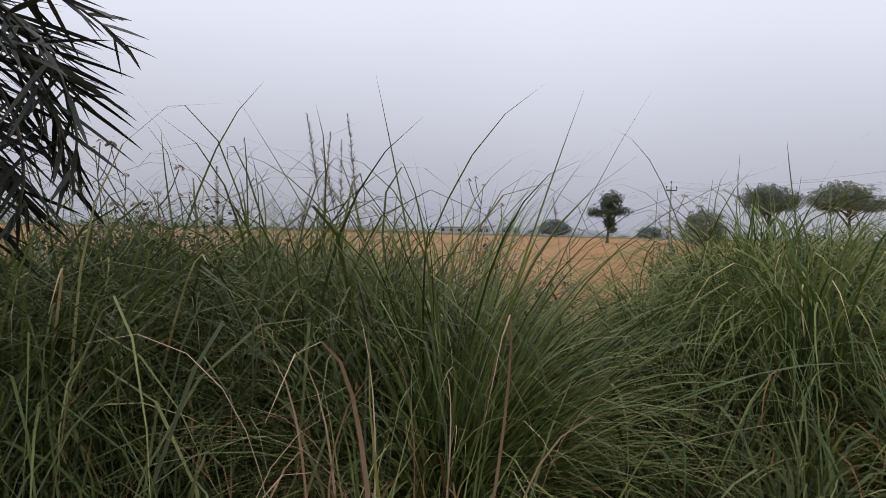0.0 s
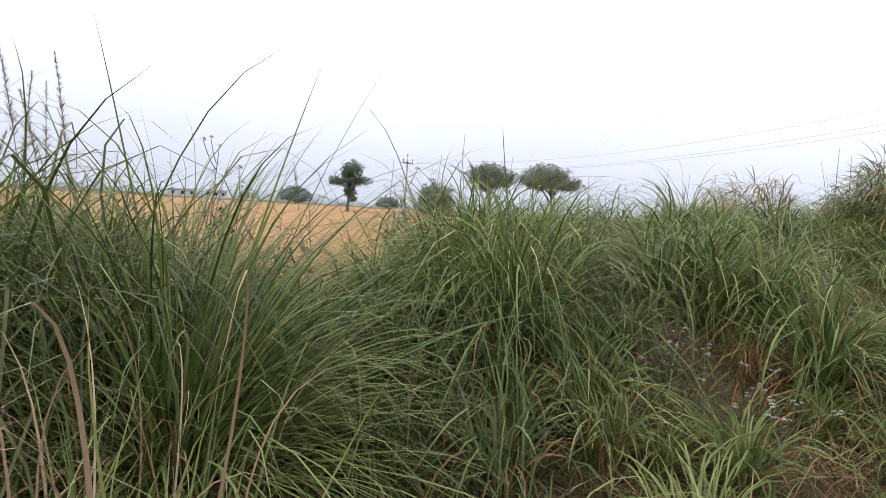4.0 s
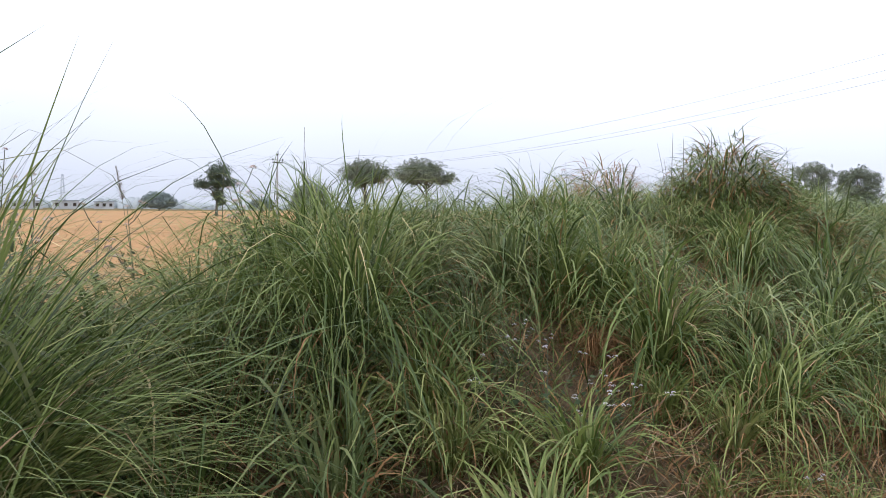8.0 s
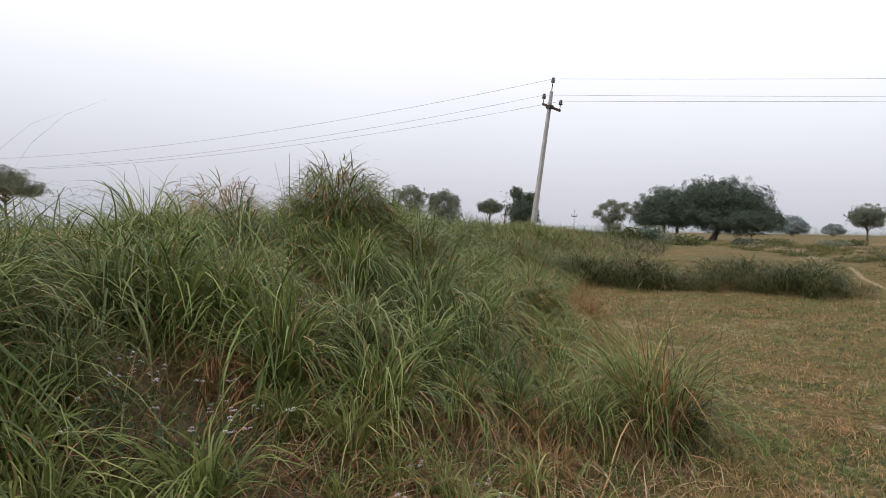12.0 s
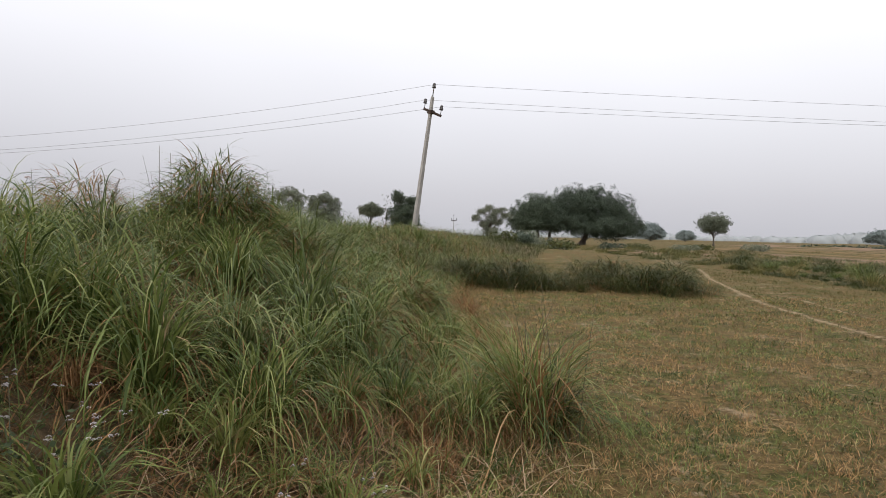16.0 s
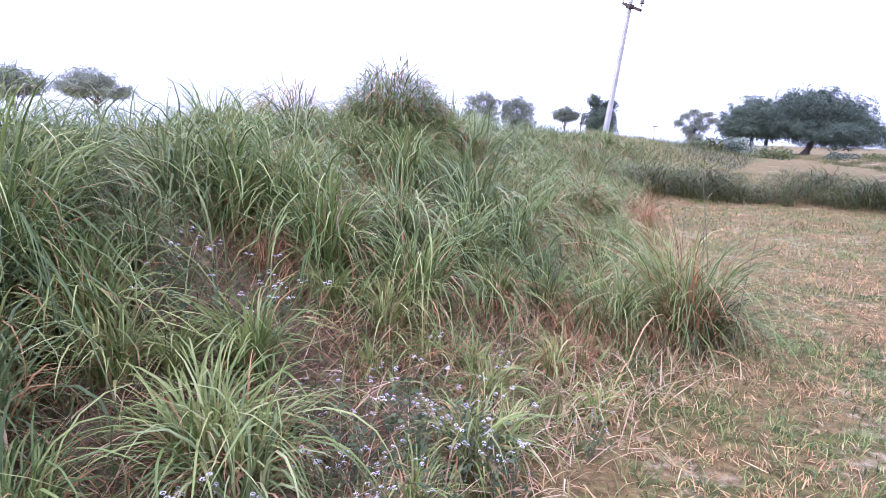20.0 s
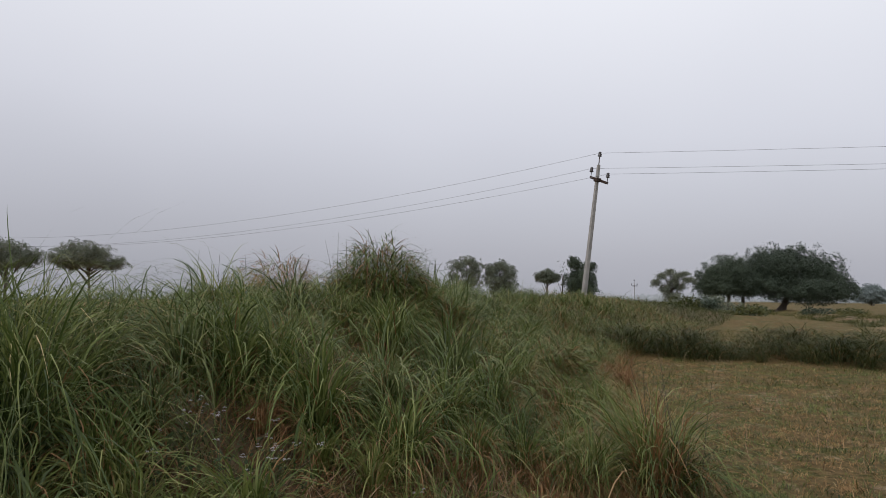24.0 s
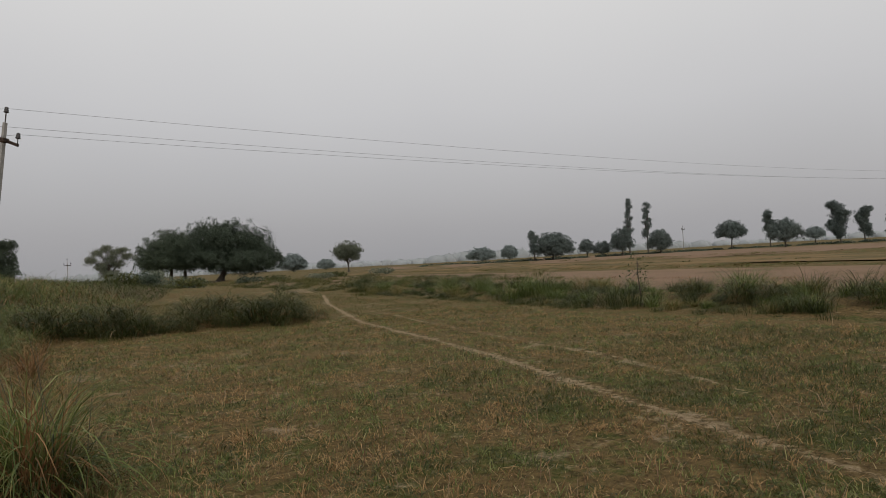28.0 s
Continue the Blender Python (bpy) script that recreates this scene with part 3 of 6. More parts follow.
# a thick row of the same grass along the low crest
for k, bearing in enumerate(np.arange(-113.0, -76.0, 2.6)):
    px, py = polar(bearing, 3.75 + 0.45 * math.sin(2.1 * k))
    if math.hypot(px + 2.86, py + 2.14) > 0.45:
        place(BIG, px - 0.24, py, 0.9 * k + 2.4, (1.2 if bearing < -84 else 1.02) + 0.07 * math.sin(3.7 * k))
FRESH = make_tussock(29, 150, 0.80, 0.0115, 0.75, 1.0, 0.22, M_GRASS_PALE, label="bright green upright tuft of young grass", radius=0.07)
g = np.random.default_rng(21)
# gaps with bare soil and litter: x, y, radius
BARE = [(-1.85, 3.05, 0.34), (-2.32, 3.42, 0.34), (-0.75, 2.60, 0.75), (-0.1, 3.2, 0.6), (-0.5, 3.6, 0.40), (-1.25, 3.30, 0.34), (-1.75, 4.45, 0.25), (-2.8, 4.5, 0.25), (-0.9, 5.2, 0.28), (-1.9, 5.5, 0.25), (-2.9, 3.2, 0.25), (0.1, 4.3, 0.4)]
# the tussocks that stand out on the near face of the bank: kind, x, y, size
CHOSEN = [(3, -2.52, 2.20, 0.85), (4, -2.25, 2.55, 0.75), (0, -1.60, 3.84, 0.98), (1, -1.04, 3.95, 0.86), (2, -2.24, 3.86, 0.95), (0, -2.02, 4.05, 0.96), (3, -1.32, 4.45, 0.90), (4, -0.62, 4.50, 0.70), (2, -0.28, 4.75, 0.66), (5, -2.62, 3.74, 0.9), (1, -2.55, 4.10, 0.95), (0, -0.92, 4.75, 0.80), (3, -0.45, 5.30, 0.72), (0, -3.72, 5.80, 1.15), (2, -3.55, 5.62, 1.20), (2, -3.88, 5.95, 1.1), (5, -2.78, 3.05, 0.80), (3, -2.28, 2.95, 0.55)]
SKY_AZ = [-120, -75, -70, -62, -58, -54, -50, -46, -42, -38, -34, -31, -28, -24, -18, -10, 0]
SKY_SIZE = [1.05, 1.15, 1.0, 1.0, 1.05, 1.10, 1.12, 1.10, 1.06, 1.04, 1.06, 1.0, 0.90, 0.86, 0.88, 0.92, 0.92]
for y in np.arange(-4.5, 11.0, 0.54):
    for x in np.arange(-6.6, 1.3, 0.54):
        px, py = x + g.uniform(-0.22, 0.22), y + g.uniform(-0.22, 0.22)
        xf = float(foot_x(py))
        kind, turn, size, keep_it = int(g.integers(0, 6)), g.uniform(0, 6.28), g.uniform(0.72, 1.12), g.uniform()
        if px > xf - 0.05 or px < float(crest_x(py)) - 1.3 or any(math.hypot(px - bx, py - by) < br for bx, by, br in BARE):
            continue
        if any(math.hypot(px - c[1], py - c[2]) < 0.34 for c in CHOSEN) or (-3.8 < px < -2.4 and 1.75 < py < 3.3):
            continue
        edge = min(1.0, (xf - px) / 1.4)
        a = math.degrees(math.atan2(px + 0.2, py))
        d = math.hypot(px + 0.2, py)
        if keep_it > 0.45 + 0.55 * edge or d < 1.75 or math.hypot(px + 2.5, py - 0.64) < 0.75 or (a > -47 and d < 3.5):
            continue
        if px < -5.0 and -80 < a < -58:
            continue
        tall = (0.62 + 0.38 * edge) * float(np.interp(a, SKY_AZ, SKY_SIZE))
        if a < -75 and px < -2.6:
            place(REEDS[kind % 2], px, py, turn, size * (1.48 if a < -79 else 1.34))
        elif d < 3.1:
            if a > -45 or keep_it < (0.5 if a > -58 or a < -104 else 0.12):
                place(BROAD[kind % 3], px, py, turn, size * (0.7 + 0.3 * edge) * 0.95)
        else:
            if px > -1.5 and py > 6.0 and keep_it > 0.3:
                kind = 4
            place(KINDS[kind], px, py, turn, size * tall)
for k, (kind, px, py, size) in enumerate(CHOSEN):
    place(KINDS[kind], px, py, k * 2.4, size)
for k, spot in zip(KINDS, ((-3.6, 11.2), (-2.9, 11.0), (-2.2, 11.4), (-1.5, 11.1), (-0.8, 11.3), (-0.2, 11.0))):
    k.matrix_basis = Matrix.Translation((*spot, float(land(*spot))))
for k, spot in zip(REEDS, ((-4.4, 0.95), (-4.9, 1.35))):
    k.matrix_basis = Matrix.Translation((*spot, float(land(*spot)))) @ Matrix.Diagonal((0.95, 0.95, 0.95, 1))
for k, spot in zip(BROAD, ((-2.4, 1.35), (-2.1, 1.85), (-1.22, 2.18))):
    k.matrix_basis = Matrix.Translation((*spot, float(land(*spot))))
FRESH.matrix_basis = Matrix.Translation((-1.50, 2.76, float(land(-1.50, 2.76))))
for k, (px, py, size) in enumerate(((-1.93, 2.36, 0.95), (-1.72, 2.52, 0.7), (-2.10, 2.45, 1.0), (-2.28, 2.12, 0.95), (-1.10, 3.62, 0.85), (-1.45, 3.55, 0.7), (-1.36, 2.16, 1.05))):
    place(FRESH, px, py, k * 1.7, size)
place(BROAD[1], -1.10, 2.02, 0.6, 0.85)
place(BROAD[2], -0.42, 2.80, 2.2, 0.62)
place(BROAD[0], -1.66, 1.62, 4.0, 0.75)


def grass_patch(name, xs, ys, length, width, material, label, seed, tilt=0.25, bend=1.0, seg=3, category="grass", lean=None, sink=0.03, wave=0.0):
    """Uncountable grass over given roots, as one object."""
    g = np.random.default_rng(seed)
    n = len(xs)
    roots = np.stack([xs, ys, land(xs, ys) - sink], 1)
    az = g.uniform(0, 2 * np.pi, n) if lean is None else g.normal(lean, 0.9, n)
    lump = np.sin(2.3 * xs + 1.4 * np.sin(1.1 * ys)) * np.sin(1.9 * ys + 1.2 * np.sin(1.3 * xs)) + 0.5 * np.sin(5.1 * xs + ys) * np.sin(4.3 * ys)
    length = length * (1 + wave * lump)
    v, f = ribbons(roots, az, length * g.uniform(0.5, 1.15, n), width * g.uniform(0.6, 1.3, n), np.abs(g.normal(tilt, 0.2, n)), np.clip(g.normal(bend, 0.4, n), 0, 2.4), seg, 1.4, g.normal(0, 0.8, n))
    return tagged(new(name, mesh_from(name, v, f, material)), label, category, kind="stuff")


def scatter(n, x0, x1, y0, y1, seed, keep=None):
    g = np.random.default_rng(seed)
    x, y = g.uniform(x0, x1, n), g.uniform(y0, y1, n)
    if keep is not None:
        m = keep(x, y, g)
        x, y = x[m], y[m]
    return x, y


def off_camera(x, y, g):
    return (bank(x, y) > 0.03) & (np.hypot(x + 0.2, y) > 3.2) & (g.uniform(size=len(x)) < 0.35 + 0.65 * (np.sin(2.1 * x + 0.9 * y) * np.sin(1.6 * y - 1.2 * x) > 0))


def on_bank(x, y, g, low=0.03):
    return (bank(x, y) > low) & (np.hypot(x, y) > 1.3)


def field_keep(x, y, g):
    patch = np.sin(1.7 * x + 0.6 * y) * np.sin(0.9 * y - 1.1 * x + 1.0) + 0.8 * np.sin(5.3 * x + 2.0 * np.sin(1.9 * y)) * np.sin(4.7 * y + 1.7 * np.sin(2.3 * x)) + 0.5 * np.sin(11.0 * x + 3 * np.sin(3.1 * y)) * np.sin(9.7 * y)
    return (x > foot_x(y) - 0.2) & (g.uniform(size=len(x)) < np.clip(0.5 + 0.55 * patch, 0.06, 1)) & off_path(x, y)


# undergrowth between the tussocks
x, y = scatter(4500, -7, 1.2, -4, 13, 31, off_camera)
grass_patch("undergrowth_grass", x, y, 0.45, 0.009, M_GRASS, "low green undergrowth between the tussocks", 32, 0.4, 1.2, 4)
x, y = scatter(26000, -6, 1.4, 0, 13, 33, off_camera)
grass_patch("dead_grass", x, y, 0.45, 0.008, M_DRY, "dead brown grass litter between the tussocks", 34, 0.7, 0.9, 3)
x, y = scatter(8000, -3.6, -0.4, 1.2, 6.0, 233, lambda x, y, g: (np.hypot(x + 0.2, y) > 1.9) & (x < foot_x(y)))
grass_patch("dead_grass", x, y, 0.30, 0.008, M_DRY, "dead brown grass lying on the bank's bare soil", 234, 1.0, 0.8, 3)
x, y = scatter(9000, -3.6, 0.6, 1.2, 6.0, 235, lambda x, y, g: (np.hypot(x + 0.2, y) > 2.2) & (x < foot_x(y)))
grass_patch("undergrowth_grass", x, y, 0.30, 0.008, M_GRASS, "short green grass coming up through bare soil", 236, 0.5, 1.2, 3)
x, y = scatter(11000, -5.2, -2.5, -3.5, 1.4, 237, lambda x, y, g: (np.degrees(np.arctan2(x + 0.2, y)) < -76) & (np.hypot(x + 2.95, y + 2.0) > 0.4))
grass_patch("dark_undergrowth", x, y, 1.62, 0.0080, M_GRASS_BLUE, "dark thick grass under the reed tussocks", 238, 0.18, 1.9, 7, wave=0.12)
# the bank farther off
def far_bank(x, y, g):
    return on_bank(x, y, g) & (g.uniform(size=len(x)) < 1.2 - (y - 12) / 40)


def low_bank(x, y, g):
    return (np.hypot(x, y) > 3) & (x < foot_x(y) + 0.15) & (g.uniform(size=len(x)) < np.clip(1.2 * (x - foot_x(y) + 2.2) / 2.0, 0, 1))


x, y = scatter(34000, -9, 7, 10.5, 34, 35, far_bank)
grass_patch("bank_grass", x, y, 0.70, 0.012, M_GRASS, "long green grass covering the far part of the bank", 36, 0.3, 2.3, 5, wave=0.45)
x, y = scatter(42000, -9, 7, 10.0, 34, 135, far_bank)
grass_patch("dark_bank_grass", x, y, 0.6, 0.015, M_HEDGE, "darker olive grass on the far part of the bank", 136, 0.3, 2.3, 5, wave=0.45)
x, y = scatter(17000, -8, 7, 9.5, 34, 37, lambda x, y, g: on_bank(x, y, g, 0.02) & (g.uniform(size=len(x)) < np.clip(0.6 + 0.6 * (x - crest_x(y)) / (foot_x(y) - crest_x(y)), 0, 1)))
grass_patch("dry_bank_grass", x, y, 0.62, 0.012, M_DRY, "reddish-brown withered grass on the far bank", 38, 0.35, 2.1, 4, wave=0.45)
x, y = scatter(12000, -2.2, 2.5, 5.5, 18, 139, low_bank)
grass_patch("ochre_foot_grass", x, y, 0.48, 0.009, M_SHORT, "ochre and olive dry grass low on the bank", 140, 0.45, 1.6, 4)
x, y = scatter(11000, -2.2, 2.5, 5.5, 18, 137, low_bank)
grass_patch("dry_foot_grass", x, y, 0.48, 0.009, M_DRY, "red-brown withered grass low on the bank", 138, 0.45, 1.3, 4)
x, y = scatter(90000, -14, 24, 34, 80, 39, lambda x, y, g: on_bank(x, y, g, 0.02))
grass_patch("bank_grass", x, y, 0.5, 0.022, M_HEDGE, "distant grass on the bank near the trees", 40, 0.3, 1.8, 3, wave=0.45)
# short dry grass of the field
x, y = scatter(105000, -1.5, 11.5, 0.8, 12, 41, field_keep)
grass_patch("field_grass", x, y, 0.055, 0.006, M_SHORT, "short dry yellow-green grass of the field", 42, 0.5, 0.9, 2, sink=0.005)
x, y = scatter(60000, 0, 14, 12, 34, 43, field_keep)
grass_patch("field_grass", x, y, 0.09, 0.012, M_SHORT, "short dry grass of the field farther off", 44, 0.5, 0.8, 2, sink=0.005)
x, y = scatter(7000, 0.5, 12, 2, 15, 45, field_keep)
grass_patch("field_straw", x, y, 0.13, 0.005, M_DRY, "stray straw stalks in the field", 46, 0.6, 0.5, 2, sink=0.0)
# grass bands along the field's far side
def tuft_band(name, n, x0, x1, y0, y1, seed, size, length, width, material, label, per=70, slant=0.12):
    """Uneven tufts, each with its own height, as one object."""
    g = np.random.default_rng(seed)
    cx, cy = g.uniform(x0, x1, n), g.uniform(y0, y1, n)
    cx = cx + slant * np.maximum(cy - 12, 0)
    ch = g.choice([0.4, 0.55, 0.7, 0.9, 1.25], n) * g.uniform(0.85, 1.15, n) * (0.75 + 0.35 * np.sin(cy * 0.9) * np.sin(cy * 0.37 + cx))
    k = np.repeat(np.arange(n), per)
    m = len(k)
    x, y = cx[k] + g.normal(0, size, m) * ch[k], cy[k] + g.normal(0, size, m) * ch[k]
    roots = np.stack([x, y, land(x, y) - 0.03], 1)
    az = np.arctan2(x - cx[k], y - cy[k]) + g.normal(0, 0.6, m)
    v, f = ribbons(roots, az, length * ch[k] * g.uniform(0.6, 1.1, m), width * g.uniform(0.6, 1.3, m), np.abs(g.normal(0.22, 0.15, m)), g.uniform(1.2, 2.8, m), 5, 1.5, g.normal(0, 0.6, m))
    return tagged(new(name, mesh_from(name, v, f, material)), label, "grass", kind="stuff")


tuft_band("tall_grass_band", 130, 13.4, 17.0, -6, 30, 47, 0.17, 1.0, 0.0075, M_GRASS, "band of uneven tall green grass along the field", 190)
tuft_band("dark_grass_band", 120, 13.2, 17.4, -6, 34, 48, 0.17, 0.9, 0.008, M_HEDGE, "darker coarse tufts in the grass band along the field", 190)
tuft_band("dry_grass_band", 100, 13.0, 17.6, -6, 40, 49, 0.16, 0.85, 0.008, M_SHORT, "ochre half-withered tufts in the band by the field", 150)
tuft_band("low_grass_band", 260, 12.6, 14.4, -6, 28, 50, 0.22, 0.4, 0.009, M_HEDGE, "low dark grass at the foot of the band", 70)
tuft_band("tall_grass_band", 170, 12.0, 26, 26, 72, 51, 0.4, 0.7, 0.016, M_SHORT, "distant tall ochre grass by the cart track", 110, 0.1)
tuft_band("dark_grass_band", 130, 12.0, 28, 30, 76, 52, 0.4, 0.6, 0.016, M_HEDGE, "distant dark rough grass by the cart track", 110, 0.1)
tuft_band("field_bund_grass", 330, 35.4, 36.8, -30, 70, 53, 0.3, 0.26, 0.03, M_SHORT, "low dark grass on the ridge between two fields", 30, 0.1)
tuft_band("field_bund_grass", 330, 59.2, 61.2, -30, 90, 54, 0.35, 0.26, 0.03, M_SHORT, "low dark grass on the second field ridge", 30, 0.1)
tuft_band("field_bund_grass", 200, 24.5, 25.2, -30, 60, 55, 0.25, 0.20, 0.02, M_DRY, "dry grass on a low ridge in the bare field", 30, 0.05)
tuft_band("field_bund_grass", 200, 47.5, 48.5, -30, 80, 56, 0.25, 0.25, 0.03, M_HEDGE, "thin grass on a low ridge in the ochre field", 30, 0.05)
# stubble of the orange field
x, y = scatter(70000, -45, -6.5, -8, 34, 53, lambda x, y, g: g.uniform(size=len(x)) < np.clip(10 / np.hypot(x, y), 0, 1))
grass_patch("stubble", x, y, 0.16, 0.012, M_STUBBLE, "short orange straw stubble of the harvested field", 54, 0.3, 0.4, 2, "stubble")
x, y = scatter(26000, 0.3, 11.5, 0.8, 13, 57, lambda x, y, g: (x > foot_x(y) - 0.2) & (np.sin(2.3 * x + 1.1 * np.sin(1.7 * y)) * np.sin(2.9 * y + 0.8 * x) > 0.35))
grass_patch("field_clump_grass", x, y, 0.11, 0.008, M_HEDGE, "darker green low clumps in the dry field", 58, 0.6, 0.9, 2, sink=0.005)
g = np.random.default_rng(59)
n = 2600
x, y = scatter(n, 0.4, 11, 1.0, 13, 60, field_keep)
k = len(x)
roots = np.stack([x, y, land(x, y) + 0.012], 1)
v, f = ribbons(roots, g.uniform(0, 6.28, k), g.uniform(0.04, 0.14, k), g.uniform(0.004, 0.009, k), np.full(k, 1.45), g.uniform(-0.05, 0.2, k), 2)
tagged(new("loose_straw", mesh_from("loose_straw", v, f, M_STUBBLE)), "pale loose straw lying on the dry field", "straw", kind="stuff")


def field_tufts(name, n, per, length, width, material, label, seed, x0=0.3, x1=12.0, y0=0.8, y1=16.0, spread=0.035, flat=0.5, cell=1.0):
    """Small separate tufts standing in the dry field, denser towards the near side and in patches."""
    g = np.random.default_rng(seed)
    x, y = g.uniform(x0, x1, n), g.uniform(y0, y1, n)
    patch = np.sin(2.6 * cell * x + 1.3 * np.sin(2.1 * y + seed)) * np.sin(2.2 * cell * y + 1.1 * np.sin(1.8 * x + seed)) + 0.6 * np.sin(6.1 * cell * x + y) * np.sin(5.3 * cell * y - x)
    keep = (x > foot_x(y) - 0.1) & (g.uniform(size=n) < np.clip(0.45 + 0.6 * patch, 0.05, 1)) & (g.uniform(size=n) < 5.5 / np.hypot(x, y)) & off_path(x, y)
    x, y = x[keep], y[keep]
    k = np.repeat(np.arange(len(x)), per)
    m = len(k)
    s = g.uniform(0.5, 1.4, len(x))[k]
    px, py = x[k] + g.normal(0, spread, m) * s, y[k] + g.normal(0, spread, m) * s
    roots = np.stack([px, py, land(px, py) - 0.004], 1)
    v, f = ribbons(roots, g.uniform(0, 6.28, m), length * s * g.uniform(0.5, 1.2, m), width * g.uniform(0.6, 1.4, m), np.abs(g.normal(flat, 0.3, m)), g.uniform(0.2, 1.6, m), 2, 1.2, g.normal(0, 0.8, m))
    return tagged(new(name, mesh_from(name, v, f, material)), label, "grass", kind="stuff")


field_tufts("green_field_tufts", 9000, 12, 0.085, 0.006, M_GRASS, "small green grass tufts dotting the dry field", 601)
field_tufts("dark_field_tufts", 10000, 12, 0.08, 0.007, M_HEDGE, "small dark weed tufts dotting the dry field", 602, flat=0.9)
field_tufts("straw_field_tufts", 20000, 9, 0.085, 0.006, M_STUBBLE, "small tufts of pale cut straw in the dry field", 603, flat=0.7)
field_tufts("field_stalks", 3200, 2, 0.22, 0.005, M_STRAW, "thin upright straw stalks left in the field", 604, flat=0.2, cell=0.5)
field_tufts("green_field_patches", 16000, 10, 0.07, 0.006, M_GRASS, "green grass growing in patches in the dry field", 605, flat=0.6, cell=0.32)
field_tufts("green_field_patches", 12000, 10, 0.07, 0.007, M_HEDGE, "darker green grass on the near east side of the field", 606, x0=4.6, x1=11.5, y0=0.8, y1=6.5, flat=0.7, cell=0.4)


# ---- trees ----
def leaf_cloud(blobs, per, size, seed, squash=0.5):
    """Leaves, as small bent quads, over the outer part of uneven blobs (x, y, z, rx, ry, rz)."""
    g = np.random.default_rng(seed)
    pts, nrm = [], []
    for bx, by, bz, rx, ry, rz in blobs:
        n = max(12, int(per * (rx * ry * rz) ** (2 / 3)))
        d = g.normal(size=(n, 3))
        d /= np.linalg.norm(d, axis=1, keepdims=True)
        ph = g.uniform(0, 6.28, 6)
        bump = 1 + 0.16 * np.sin(4 * d[:, 0] + ph[0]) * np.sin(4 * d[:, 1] + ph[1]) + 0.14 * np.sin(7 * d[:, 2] + ph[2] + 3 * d[:, 0]) + 0.10 * np.sin(11 * d[:, 1] + ph[3])
        r = bump * np.clip(1 - np.abs(g.normal(0, 0.22, n)), 0.2, 1.1)
        low = d[:, 2] < -0.35
        r = np.where(low, r * g.uniform(0.55, 1.0, n), r)
        pts.append(np.array([bx, by, bz]) + d * r[:, None] * np.array([rx, ry, rz]))
        nrm.append(d)
    p, d = np.concatenate(pts), np.concatenate(nrm)
    n = len(p)
    a = g.normal(size=(n, 3))
    a -= (a * d).sum(1, keepdims=True) * d * 0.7
    a /= np.linalg.norm(a, axis=1, keepdims=True)
    b = np.cross(a, g.normal(size=(n, 3)))
    b /= np.linalg.norm(b, axis=1, keepdims=True)
    s = size * g.uniform(0.5, 1.3, n)[:, None]
    v = np.stack([p - a * s, p + b * s * squash, p + a * s, p - b * s * squash - np.array([0, 0, 0.2]) * s], 1).reshape(-1, 3)
    return v, np.arange(4 * n).reshape(-1, 4)


def branches(base, top, trunk_r, tips, seed, fork=0.5):
    """A tapered trunk from base to top, and a limb to each tip."""
    g = np.random.default_rng(seed)
    base, top = np.array(base, float), np.array(top, float)
    t = np.linspace(0, 1, 6)[:, None]
    sway = np.stack([0.10 * np.sin(3 * t[:, 0] + seed), 0.10 * np.sin(2.3 * t[:, 0] + seed * 2), 0 * t[:, 0]], 1) * np.linalg.norm(top - base) * 0.5 * t
    line = base + (top - base) * t + sway
    r = trunk_r * (1 - 0.55 * t[:, 0])
    r[0] *= 1.5
    pieces = [tube(line, r, 7)]
    for tip in tips:
        k = g.uniform(fork, 1.0)
        st = np.array([np.interp(k, t[:, 0], line[:, c]) for c in range(3)])
        tip = np.array(tip, float)
        mid = (st + tip) / 2 + np.array([0, 0, 0.12 * np.linalg.norm(tip - st)]) + g.normal(0, 0.06, 3) * np.linalg.norm(tip - st)
        s = np.linspace(0, 1, 5)[:, None]
        q = st * (1 - s) ** 2 + 2 * mid * s * (1 - s) + tip * s**2
        pieces.append(tube(q, trunk_r * 0.42 * (1 - 0.85 * s[:, 0]), 5))
    return joined(*pieces)


